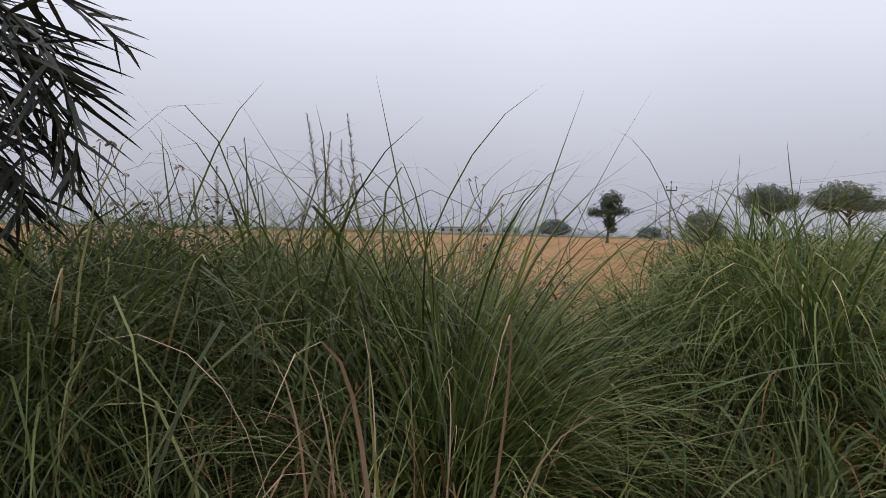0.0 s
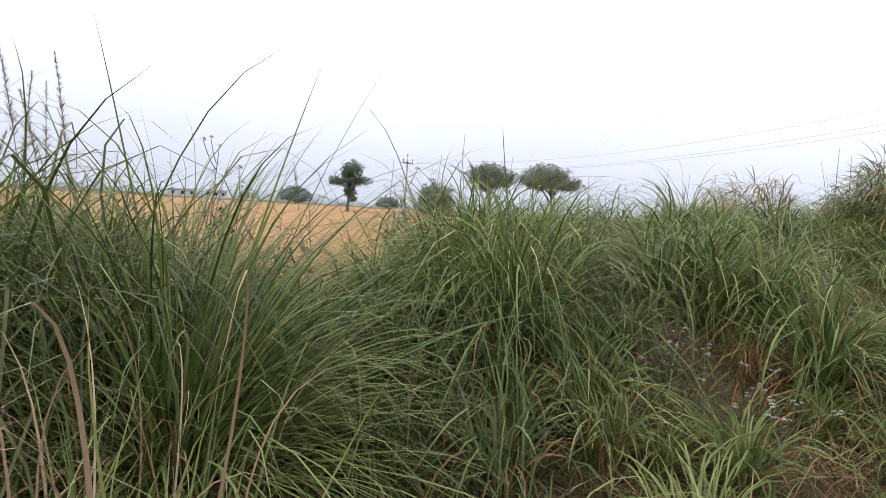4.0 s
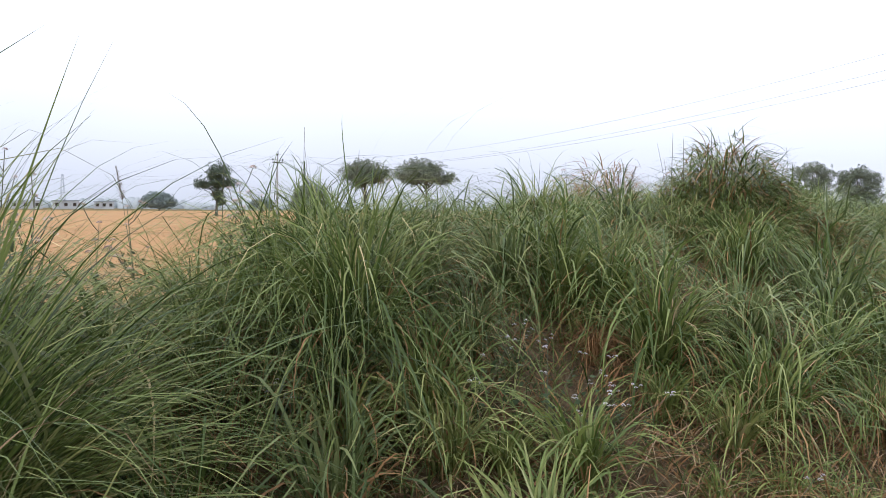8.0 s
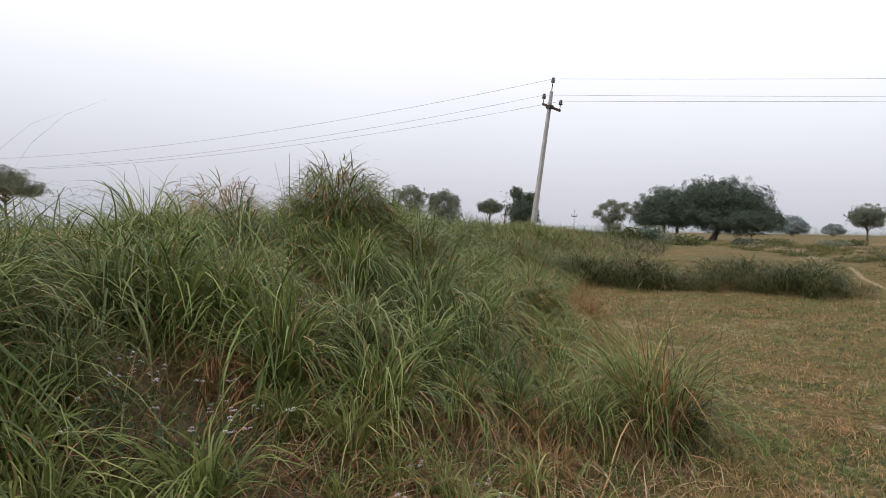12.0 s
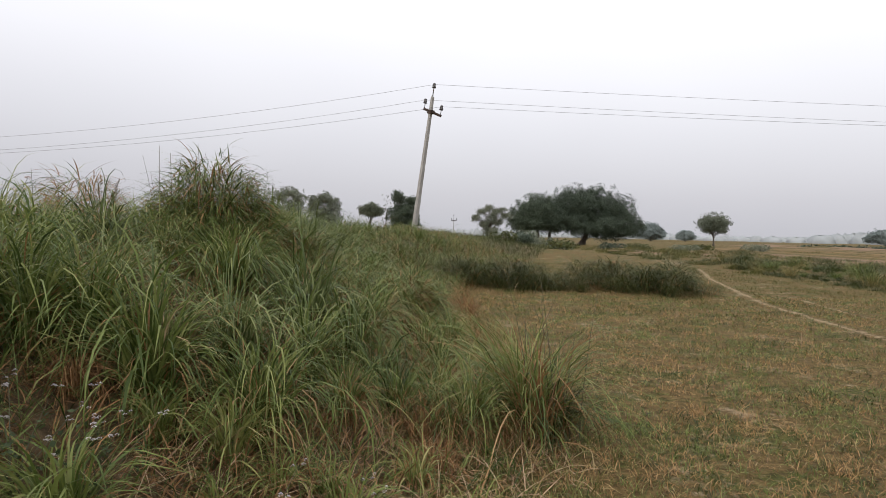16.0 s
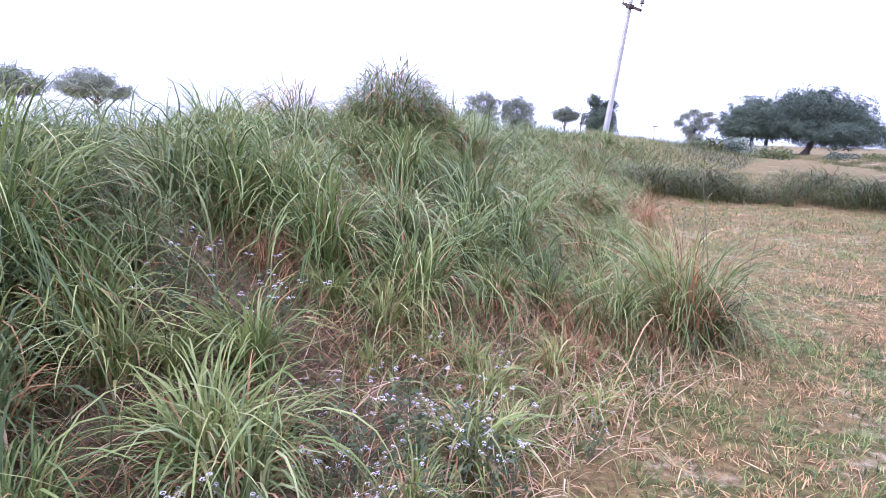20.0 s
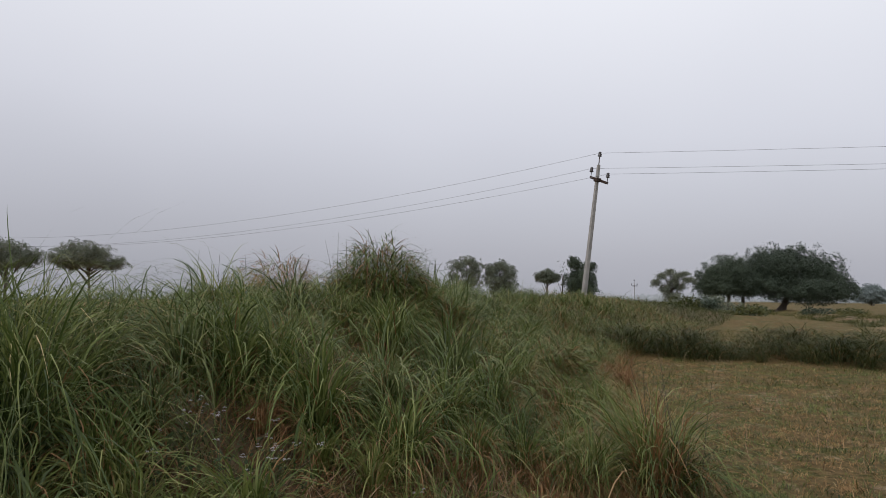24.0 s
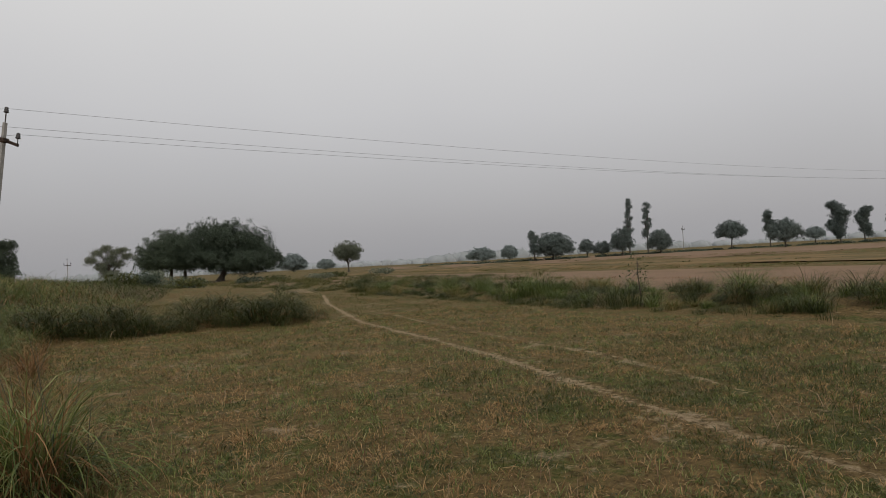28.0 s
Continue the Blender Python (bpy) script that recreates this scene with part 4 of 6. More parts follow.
def make_tree(name, az, d, top, width, low, label, seed, leaf=M_TREE, lobes=9, per=120, size=0.22, trunk=0.2, lean=0.0, depth=0.8, flat=0.5):
    """A tree whose crown is width wide and reaches from low to top above the ground."""
    g = np.random.default_rng(seed)
    x, y = polar(az, d)
    z = float(land(x, y))
    root = tagged(new(name), label, "tree")
    root.location = (x, y, z)
    h = top - low
    blobs = []
    for k in range(lobes):
        a = 2 * math.pi * k / lobes + g.uniform(-0.4, 0.4)
        rr = (0.30 + 0.12 * g.uniform()) * width * (0.35 if k % 3 == 0 else 1.0)
        zz = low + h * (0.5 + 0.28 * g.uniform(-1, 1)) + (0.16 * h if k % 3 == 0 else -0.05 * h)
        bw = width * g.uniform(0.17, 0.25)
        blobs.append((rr * math.sin(a) + lean, rr * math.cos(a) * depth, zz, bw, bw * depth, h * g.uniform(0.20, 0.30) * (0.7 + flat)))
    blobs.append((lean, 0, low + 0.66 * h, 0.28 * width, 0.28 * width * depth, 0.33 * h))
    v, f = branches((0, 0, -0.1), (lean * 0.8, 0, low + 0.55 * h), trunk, [(b[0], b[1], b[2]) for b in blobs], seed + 1, 0.35)
    part("trunk", mesh_from("trunk", v, f, M_BARK, True), root, "dark bare trunk and limbs")
    v, f = leaf_cloud(blobs, per, size, seed + 2)
    lo, hi = np.percentile(v, 0.4, axis=0), np.percentile(v, 99.6, axis=0)
    v[:, 0] = lean + (v[:, 0] - (lo[0] + hi[0]) / 2) * width / (hi[0] - lo[0])
    v[:, 2] = low + (v[:, 2] - lo[2]) * h / (hi[2] - lo[2])
    part("crown", mesh_from("crown", v, f, leaf), root)
    return root


def grow_tree(name, az, d, label, lobes, seed, leaf=M_TREE, size=0.13, spray=0.5, trunk=0.2, dense=1.0, foot=0.0, spiky=False):
    """A tree d metres off at bearing az; lobes of its crown as (sideways, height, half width, half height). Leaves grow in flat sprays over every lobe."""
    g = np.random.default_rng(seed)
    x, y = polar(az, d)
    root = tagged(new(name), label, "tree")
    root.matrix_basis = Matrix.Translation((x, y, float(land(x, y)))) @ Matrix.Rotation(radians(-az), 4, "Z")
    blobs = []
    for u, h, ru, rh in lobes:
        blobs.append((u, g.uniform(-0.2, 0.2) * ru, h, ru, ru * 0.9, rh))
        for side in (-1, 1):
            q = g.uniform(0.55, 0.8)
            blobs.append((u * 0.8 + g.uniform(-0.3, 0.3) * ru, side * ru * g.uniform(0.6, 1.0), h - rh * g.uniform(0.0, 0.3), ru * q, ru * q, rh * q))
    b = np.array(blobs)
    middle = b[:, 0].mean() * 0.6 + foot * 0.4
    top = b[:, 2].max()
    v, f = branches((foot, 0, -0.1), (middle, 0, b[:, 2].min() * 0.35 + top * 0.45), trunk, [(q[0], q[1], q[2]) for q in blobs], seed + 1, 0.45)
    part("trunk", mesh_from("trunk", v, f, M_BARK, True), root, "dark bare trunk and limbs")
    centres, normals = [], []
    for k, (bx, by, bz, rx, ry, rz) in enumerate(blobs):
        n = max(10, int(dense * 4.2 * (rx * ry + rx * rz + ry * rz) * 1.35 / spray ** 2))
        w = g.normal(size=(n, 3))
        w /= np.linalg.norm(w, axis=1, keepdims=True)
        ph = g.uniform(0, 6.28, 4)
        r = np.where(g.uniform(size=n) < 0.3, g.uniform(0.3, 0.8, n), np.clip(g.normal(0.93, 0.17, n), 0.5, 1.4)) + 0.13 * np.sin(5 * w[:, 0] + ph[0]) * np.sin(5 * w[:, 1] + ph[1]) + 0.11 * np.sin(9 * w[:, 2] + ph[2] + 4 * w[:, 0])
        p = np.array([bx, by, bz]) + w * r[:, None] * np.array([rx, ry, rz])
        keep = np.ones(n, bool)
        for j, (cx, cy, cz, sx, sy, sz) in enumerate(blobs):
            if j != k:
                keep &= (((p - (cx, cy, cz)) / (sx, sy, sz)) ** 2).sum(1) > 0.42
        centres.append(p[keep])
        normals.append((w / np.array([rx, ry, rz]))[keep])
    c, w = np.concatenate(centres), np.concatenate(normals)
    w /= np.linalg.norm(w, axis=1, keepdims=True)
    w = w + np.array([0, 0, 0.45]) + g.normal(0, 0.55, w.shape)
    w /= np.linalg.norm(w, axis=1, keepdims=True)
    per = 34
    w = np.repeat(w, per, axis=0)
    e1 = np.cross(w, g.normal(size=w.shape))
    e1 /= np.linalg.norm(e1, axis=1, keepdims=True)
    far = np.repeat(spray * g.uniform(0.5, 1.4, len(c)), per)[:, None] * np.sqrt(g.uniform(0, 1, len(w)))[:, None]
    p = np.repeat(c, per, axis=0) + e1 * far - w * (far * far / spray * 0.45) + g.normal(0, 0.16, w.shape) * spray
    a = e1 + g.normal(0, 0.6, w.shape)
    a /= np.linalg.norm(a, axis=1, keepdims=True)
    t = np.cross(a, w + g.normal(0, 0.4, w.shape))
    t /= np.linalg.norm(t, axis=1, keepdims=True)
    s = 0.58 * size * g.uniform(0.6, 1.35, len(w))[:, None]
    thin = 0.22 if spiky else 0.55
    v = np.stack([p - a * s, p + t * s * thin, p + a * s * (1.8 if spiky else 1.0), p - t * s * thin], 1).reshape(-1, 3)
    part("crown", mesh_from("crown", v, np.arange(len(v)).reshape(-1, 4), leaf), root)
    return root


def crown_lobes(width, low, top, seed):
    """A rounded crown of uneven lobes that is width wide and reaches from low to top."""
    g = np.random.default_rng(seed)
    h = top - low
    if width < 0.75 * top:
        return [(g.uniform(-0.26, 0.26) * width, low + h * q, width * g.uniform(0.20, 0.32), h * g.uniform(0.08, 0.15)) for q in (0.14, 0.24, 0.33, 0.42, 0.5, 0.58, 0.66, 0.74, 0.81, 0.88)]
    return [(width * u, low + h * q, width * r, h * s) for u, q, r, s in ((-0.04, 0.68, 0.25, 0.31), (0.20, 0.58, 0.20, 0.28), (-0.25, 0.55, 0.19, 0.27), (0.34, 0.38, 0.15, 0.22), (-0.36, 0.36, 0.14, 0.20), (0.03, 0.36, 0.28, 0.30), (0.10, 0.78, 0.13, 0.20))]


grow_tree("shade_tree", 11.0, 97, "dark green spreading tree beside a larger one", [(-2.3, 4.5, 1.9, 2.1), (0.2, 5.5, 2.3, 2.3), (2.6, 5.1, 2.2, 2.1), (0.5, 3.6, 2.9, 1.6), (-1.8, 3.3, 2.2, 1.4), (2.6, 3.4, 1.6, 1.4)], 61, size=0.15, spray=0.55, trunk=0.3, foot=0.2)
grow_tree("shade_tree", 14.94, 93, "large dense dark green mango-like tree with a low dome crown", [(-0.9, 6.3, 2.7, 2.3), (2.4, 5.9, 2.9, 2.3), (5.2, 5.0, 2.2, 2.0), (7.0, 2.9, 1.7, 1.5), (0.5, 3.6, 3.6, 2.2), (4.4, 2.9, 3.4, 1.9), (-2.2, 4.2, 2.1, 2.2), (5.9, 3.6, 1.6, 1.7)], 62, size=0.16, spray=0.6, trunk=0.42)
grow_tree("shade_tree", 12.1, 99, "dark green tree filling the gap between two crowns", [(0, 4.9, 2.0, 2.1), (0.5, 3.5, 1.9, 1.5), (1.8, 4.6, 1.6, 1.8)], 63, size=0.15, spray=0.55, trunk=0.3)
grow_tree("flat_topped_tree", 25.7, 120, "lone flat-topped acacia-like tree in the fields", [(-1.4, 4.2, 1.5, 1.1), (1.4, 4.1, 1.5, 1.1), (0.0, 4.6, 1.7, 1.1), (-1.0, 3.0, 1.3, 0.8), (1.3, 2.9, 1.2, 0.8), (0.1, 3.4, 1.2, 0.8)], 64, M_TREE_GREY, 0.12, spray=0.36, trunk=0.17, dense=0.48)
grow_tree("flat_topped_tree", -41.97, 85, "flat-topped acacia with a leaning forked trunk", [(-1.5, 6.6, 2.2, 1.3), (-3.4, 6.0, 1.4, 0.95), (0.6, 6.4, 1.6, 1.05), (-1.2, 5.6, 2.6, 0.7), (2.9, 5.5, 0.8, 0.8), (1.7, 5.1, 0.9, 0.55), (-2.6, 5.0, 0.9, 0.5)], 65, M_TREE_GREY, 0.12, spray=0.40, trunk=0.2, dense=0.62)
grow_tree("flat_topped_tree", -47.5, 86, "rounded acacia standing beside another one", [(-0.3, 6.6, 2.2, 1.3), (-2.2, 6.0, 1.4, 1.1), (2.0, 6.0, 1.5, 1.1), (0.0, 5.5, 2.4, 0.9), (-1.4, 4.7, 0.9, 0.6)], 66, M_TREE_GREY, 0.12, spray=0.40, trunk=0.2, dense=0.62)
grow_tree("field_tree", -60.15, 100, "lone tree with a ragged layered crown by the stubble field", [(0.6, 6.7, 1.7, 1.2), (-0.4, 6.2, 1.0, 0.9), (-1.7, 4.8, 1.4, 0.8), (1.8, 5.0, 1.5, 0.8), (0.2, 5.0, 1.3, 1.0), (0.2, 3.3, 0.9, 1.1), (0.8, 2.2, 0.6, 0.7)], 67, M_TREE, 0.12, spray=0.36, trunk=0.22, dense=0.5)
grow_tree("round_bush_tree", -52.35, 76, "small rounded grey-green tree behind the grass", [(0.0, 2.8, 1.8, 1.6), (0.5, 1.7, 1.6, 1.2), (-0.7, 1.7, 1.5, 1.2)], 68, M_TREE_GREY, 0.12, spray=0.36, trunk=0.14)
grow_tree("scrub_tree", -10.9, 80, "open grey-green tree behind the bank", [(-1.3, 5.6, 1.1, 0.8), (0.1, 6.2, 1.2, 0.7), (1.4, 5.5, 0.9, 0.7), (-1.8, 4.3, 0.7, 0.8), (0.5, 4.7, 1.2, 0.8), (-0.3, 3.2, 1.5, 0.9), (1.3, 3.9, 0.9, 0.9), (-1.0, 2.2, 1.1, 0.8)], 69, M_TREE_GREY, 0.10, spray=0.30, trunk=0.16, dense=0.36)
grow_tree("scrub_tree", -8.0, 80, "darker rounded tree behind the bank", [(-0.9, 5.1, 1.0, 0.9), (0.4, 5.5, 1.1, 0.8), (1.5, 4.7, 0.9, 0.9), (-0.4, 3.7, 1.5, 1.0), (1.5, 3.3, 0.9, 0.9), (0.3, 2.4, 1.6, 0.9)], 70, M_TREE_GREY, 0.11, spray=0.32, trunk=0.18, dense=0.5)
grow_tree("scrub_tree", -3.66, 95, "small umbrella-shaped tree behind the bank", [(-0.2, 5.1, 1.2, 0.7), (1.1, 4.7, 0.8, 0.5), (-1.2, 4.6, 0.8, 0.5), (0.0, 4.3, 1.2, 0.5)], 71, M_TREE_GREY, 0.11, spray=0.32, trunk=0.13)
grow_tree("scrub_tree", -0.88, 96, "dark bushy tree behind the leaning pole", [(0.6, 5.0, 1.8, 1.7), (-0.7, 4.0, 1.5, 1.6), (0.9, 3.0, 1.7, 1.4), (1.4, 6.3, 0.9, 0.7), (-0.8, 6.8, 0.9, 1.0), (-0.2, 2.2, 1.6, 1.0)], 72, M_TREE, 0.12, spray=0.36, trunk=0.2, dense=0.85)
make_tree("bare_tree", -2.4, 97, 7.2, 2.4, 2.4, "nearly leafless tree with thin branches", 73, M_TREE_GREY, 10, 10, 0.12, 0.12)
grow_tree("palm_bush", 6.65, 60, "spiky shrub with sparse fan-like leaves on the bank", [(-1.2, 2.6, 0.4, 0.22), (-0.6, 3.2, 0.4, 0.22), (0.1, 3.5, 0.4, 0.25), (0.7, 3.1, 0.4, 0.22), (1.4, 3.3, 0.4, 0.2), (1.8, 2.8, 0.4, 0.2), (0.3, 2.6, 0.5, 0.3), (-0.3, 2.0, 0.6, 0.4), (1.0, 2.2, 0.5, 0.35), (0.3, 1.3, 0.8, 0.5)], 74, M_TREE_GREY, 0.12, spray=0.30, trunk=0.09, dense=0.7, spiky=True)
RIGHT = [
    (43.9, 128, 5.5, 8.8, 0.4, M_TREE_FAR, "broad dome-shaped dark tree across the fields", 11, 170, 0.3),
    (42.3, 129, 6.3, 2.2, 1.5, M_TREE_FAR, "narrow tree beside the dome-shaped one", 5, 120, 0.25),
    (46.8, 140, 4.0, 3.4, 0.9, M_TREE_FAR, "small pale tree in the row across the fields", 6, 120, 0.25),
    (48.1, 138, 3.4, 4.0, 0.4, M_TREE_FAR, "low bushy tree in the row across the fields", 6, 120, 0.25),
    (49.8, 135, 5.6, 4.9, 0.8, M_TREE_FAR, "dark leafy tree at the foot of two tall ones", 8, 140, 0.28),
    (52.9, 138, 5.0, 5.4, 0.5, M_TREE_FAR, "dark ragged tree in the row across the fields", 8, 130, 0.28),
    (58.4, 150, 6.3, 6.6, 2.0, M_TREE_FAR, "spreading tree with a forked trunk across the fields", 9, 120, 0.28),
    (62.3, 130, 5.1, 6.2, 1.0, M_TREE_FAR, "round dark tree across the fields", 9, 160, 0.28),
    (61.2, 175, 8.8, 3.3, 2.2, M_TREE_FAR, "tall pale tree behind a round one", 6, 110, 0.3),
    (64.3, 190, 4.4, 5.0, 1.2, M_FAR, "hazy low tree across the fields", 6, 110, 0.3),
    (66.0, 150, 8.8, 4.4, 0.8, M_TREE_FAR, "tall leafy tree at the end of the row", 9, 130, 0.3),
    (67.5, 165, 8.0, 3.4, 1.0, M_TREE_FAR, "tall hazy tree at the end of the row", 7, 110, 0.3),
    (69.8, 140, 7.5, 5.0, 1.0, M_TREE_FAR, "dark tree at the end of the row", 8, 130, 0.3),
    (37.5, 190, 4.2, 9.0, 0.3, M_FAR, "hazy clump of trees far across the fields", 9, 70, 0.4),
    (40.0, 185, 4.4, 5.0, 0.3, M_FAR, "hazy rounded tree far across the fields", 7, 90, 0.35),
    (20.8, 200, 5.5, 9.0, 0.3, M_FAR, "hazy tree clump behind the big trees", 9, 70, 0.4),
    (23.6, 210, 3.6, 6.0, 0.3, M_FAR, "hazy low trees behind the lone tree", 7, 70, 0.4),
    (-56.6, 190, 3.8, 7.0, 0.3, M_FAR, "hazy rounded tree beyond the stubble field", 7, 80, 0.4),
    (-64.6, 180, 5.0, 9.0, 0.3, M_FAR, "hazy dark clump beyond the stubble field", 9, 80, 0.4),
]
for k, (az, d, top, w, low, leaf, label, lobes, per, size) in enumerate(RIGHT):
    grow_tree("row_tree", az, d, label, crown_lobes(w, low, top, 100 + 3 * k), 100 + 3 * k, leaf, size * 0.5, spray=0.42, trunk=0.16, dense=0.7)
for az, label, seed in ((50.4, "tall slender eucalyptus with sparse tufted crown", 90), (51.9, "tall slender eucalyptus with a broken top", 91)):
    g = np.random.default_rng(seed)
    tall = 12.9 if seed == 90 else 11.7
    lobes = [(g.uniform(-1.0, 1.0) * (1.1 - 0.7 * q), 4.4 + (tall - 4.4) * q, g.uniform(0.35, 0.85), g.uniform(0.35, 0.7)) for q in np.linspace(0, 1, 13)]
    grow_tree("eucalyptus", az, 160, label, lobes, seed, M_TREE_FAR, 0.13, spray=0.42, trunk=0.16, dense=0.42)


def far_woods():
    """The wooded skyline all round, far beyond the fields, with haze painted into its colour."""
    g = np.random.default_rng(77)
    blobs = []
    for az in np.arange(-125, 95, 0.55):
        d = 330 + 60 * math.sin(az * 0.13) + g.uniform(-25, 25)
        h = 1.6 + 2.2 * abs(math.sin(az * 0.21) * math.sin(az * 0.083 + 1)) + g.uniform(0, 1.2)
        x, y = polar(az, d)
        w = g.uniform(2.2, 4.6)
        blobs.append((x, y, h * 0.5, w, w, h * 0.55))
    th, ph = np.meshgrid(np.linspace(0, np.pi / 2, 6), np.arange(12) * 2 * np.pi / 12, indexing="ij")
    k = (np.arange(5)[:, None] * 12 + np.arange(12)[None])
    n = (np.arange(5)[:, None] * 12 + (np.arange(12)[None] + 1) % 12)
    quads = np.stack([k, n, n + 12, k + 12], -1).reshape(-1, 4)
    pieces = []
    for x, y, z, rx, ry, rz in blobs:
        q = 1 + 0.16 * np.sin(3 * ph + x) * np.sin(2.5 * th + y) + 0.09 * np.sin(7 * ph + y)
        p = np.stack([x + rx * q * np.sin(th) * np.cos(ph), y + ry * q * np.sin(th) * np.sin(ph), 1.6 * rz * q * np.cos(th) - 0.1], -1)
        pieces.append((p.reshape(-1, 3), quads))
    v, f = joined(*pieces)
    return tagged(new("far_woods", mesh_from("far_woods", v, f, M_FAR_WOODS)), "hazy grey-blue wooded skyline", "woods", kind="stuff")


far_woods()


def field_hedge():
    """The low scrub row under the trees across the fields."""
    g = np.random.default_rng(79)
    blobs = []
    for t in np.linspace(0, 1, 150):
        x = np.interp(t, [0, 0.25, 0.6, 1], [70, 92, 128, 150]) + g.uniform(-1.5, 1.5)
        y = np.interp(t, [0, 0.25, 0.6, 1], [110, 96, 82, 35]) + g.uniform(-1.5, 1.5)
        blobs.append((x, y, 0.05, g.uniform(1.0, 2.0), g.uniform(0.8, 1.6), g.uniform(0.18, 0.5)))
    v, f = leaf_cloud(blobs, 110, 0.22, 80)
    return tagged(new("field_scrub", mesh_from("field_scrub", v, f, M_TREE)), "low dark scrub row under the far trees", "scrub", kind="stuff")


field_hedge()


# ---- power line ----
def box(sx, sy, sz, at=(0, 0, 0), bevel=0.0, turn=None):
    bm = bmesh.new()
    bmesh.ops.create_cube(bm, size=1)
    bmesh.ops.scale(bm, vec=(sx, sy, sz), verts=bm.verts)
    if bevel:
        bmesh.ops.bevel(bm, geom=bm.edges[:], offset=bevel, segments=2, affect="EDGES", profile=0.5)
    if turn:
        bmesh.ops.transform(bm, matrix=turn, verts=bm.verts)
    bmesh.ops.translate(bm, vec=at, verts=bm.verts)
    return bm


def from_bm(name, bm, material):
    me = bpy.data.meshes.new(name)
    bm.to_mesh(me)
    bm.free()
    me.materials.append(material)
    return me


def lathe(name, profile, material, sides=12):
    """A turned body from (radius, height) pairs."""
    r, z = np.array(profile, float).T
    th = np.arange(sides) * 2 * np.pi / sides
    v = np.stack([r[:, None] * np.cos(th), r[:, None] * np.sin(th), z[:, None] + 0 * th], -1).reshape(-1, 3)
    i, j = np.meshgrid(np.arange(len(r) - 1), np.arange(sides), indexing="ij")
    k = (j + 1) % sides
    f = np.stack([i * sides + j, i * sides + k, (i + 1) * sides + k, (i + 1) * sides + j], -1).reshape(-1, 4)
    return mesh_from(name, v, f, material, True)


INSULATOR = [(0.012, -0.16), (0.012, 0.0), (0.05, 0.0), (0.075, 0.03), (0.045, 0.05), (0.065, 0.08), (0.04, 0.10), (0.055, 0.13), (0.035, 0.16), (0.0, 0.17)]


def make_pole(base, lean, height, span, label, thick=1.0, drop=0.55, tip=0.0):
    """A tapered concrete pole with a cross-arm and three pin insulators; lean tilts its top in metres (x, y); span: the wires' direction."""
    root = tagged(new("electric_pole"), label, "utility pole")
    axis = Vector((lean[0], lean[1], height)).normalized()
    root.matrix_basis = Matrix.Translation(base) @ Vector((0, 0, 1)).rotation_difference(axis).to_matrix().to_4x4() @ Matrix.Rotation(span, 4, "Z")
    bm = box(0.225 * thick, 0.15 * thick, height, (0, 0, height / 2 - 0.3), 0.02)
    for v in bm.verts:
        k = 1 - 0.42 * max(0, (v.co.z + 0.3)) / height
        v.co.x *= k
        v.co.y *= k
    part("shaft", from_bm("shaft", bm, M_CONCRETE), root, "weathered grey concrete shaft")
    top = height - 0.3
    part("cross_arm", from_bm("cross_arm", box(0.09, 1.0 * thick, 0.10, (0.11, 0, top - drop), 0.008, Matrix.Rotation(tip, 4, "X")), M_STEEL), root, "dark rusty steel cross-arm")
    part("clamp", from_bm("clamp", box(0.26, 0.20, 0.16, (0.02, 0, top - drop), 0.02), M_STEEL), root)
    rise = 0.46 * thick * math.tan(tip)
    spots = [(0.11, -0.46 * thick, top - drop + 0.22 - rise), (0.11, 0.46 * thick, top - drop + 0.22 + rise), (0.0, 0.0, top + 0.34)]
    me = lathe("insulator", INSULATOR, M_PORCELAIN)
    for p in spots:
        pin = part("insulator", me, root, "dark brown porcelain pin insulator")
        pin.location = p
        pin.scale = (1.25, 1.25, 1.25)
    part("pin", from_bm("pin", box(0.03, 0.03, 0.34, (0, 0, top + 0.13), 0.004), M_STEEL), root)
    bpy.context.view_layer.update()
    return [root.matrix_basis @ Vector((p[0], p[1], p[2] + 0.15)) for p in spots]


def wire(a, b, sag, label):
    t = np.linspace(0, 1, 40)
    p = np.array(a)[None] * (1 - t[:, None]) + np.array(b)[None] * t[:, None]
    p[:, 2] -= 4 * sag * t * (1 - t)
    v, f = tube(p, np.full(len(t), 0.0058), 5)
    return tagged(new("overhead_wire", mesh_from("overhead_wire", v, f, M_WIRE)), label, "wire", "overhead wires")


lx, ly = polar(-55.15, 70)
P1 = make_pole((-0.10, 27.0, float(land(-0.1, 27.0))), (0.74, -0.5), 5.95, radians(48), "leaning grey concrete power pole on the grassy bank", 1.0, 0.62, 0.26)
P2 = make_pole((lx, ly, 0.0), (0.1, 0.0), 6.8, radians(-13), "upright concrete power pole behind the grass", 1.15, 0.4)
P3 = make_pole((82, 25.6, 0.0), (0.0, 0.0), 7.4, 0.0, "concrete power pole at the far end of the line")
for a, b in zip(P1, P2):
    wire(a, b, 1.9, "thin sagging overhead power wire")
for a, b in zip(P1, P3):
    wire(a, b, 0.6, "thin taut overhead power wire")
for a, b in zip(P2, P1):
    wire(a, (a[0] - 55, a[1] + 6, a[2] - 0.3), 1.2, "thin sagging overhead power wire")


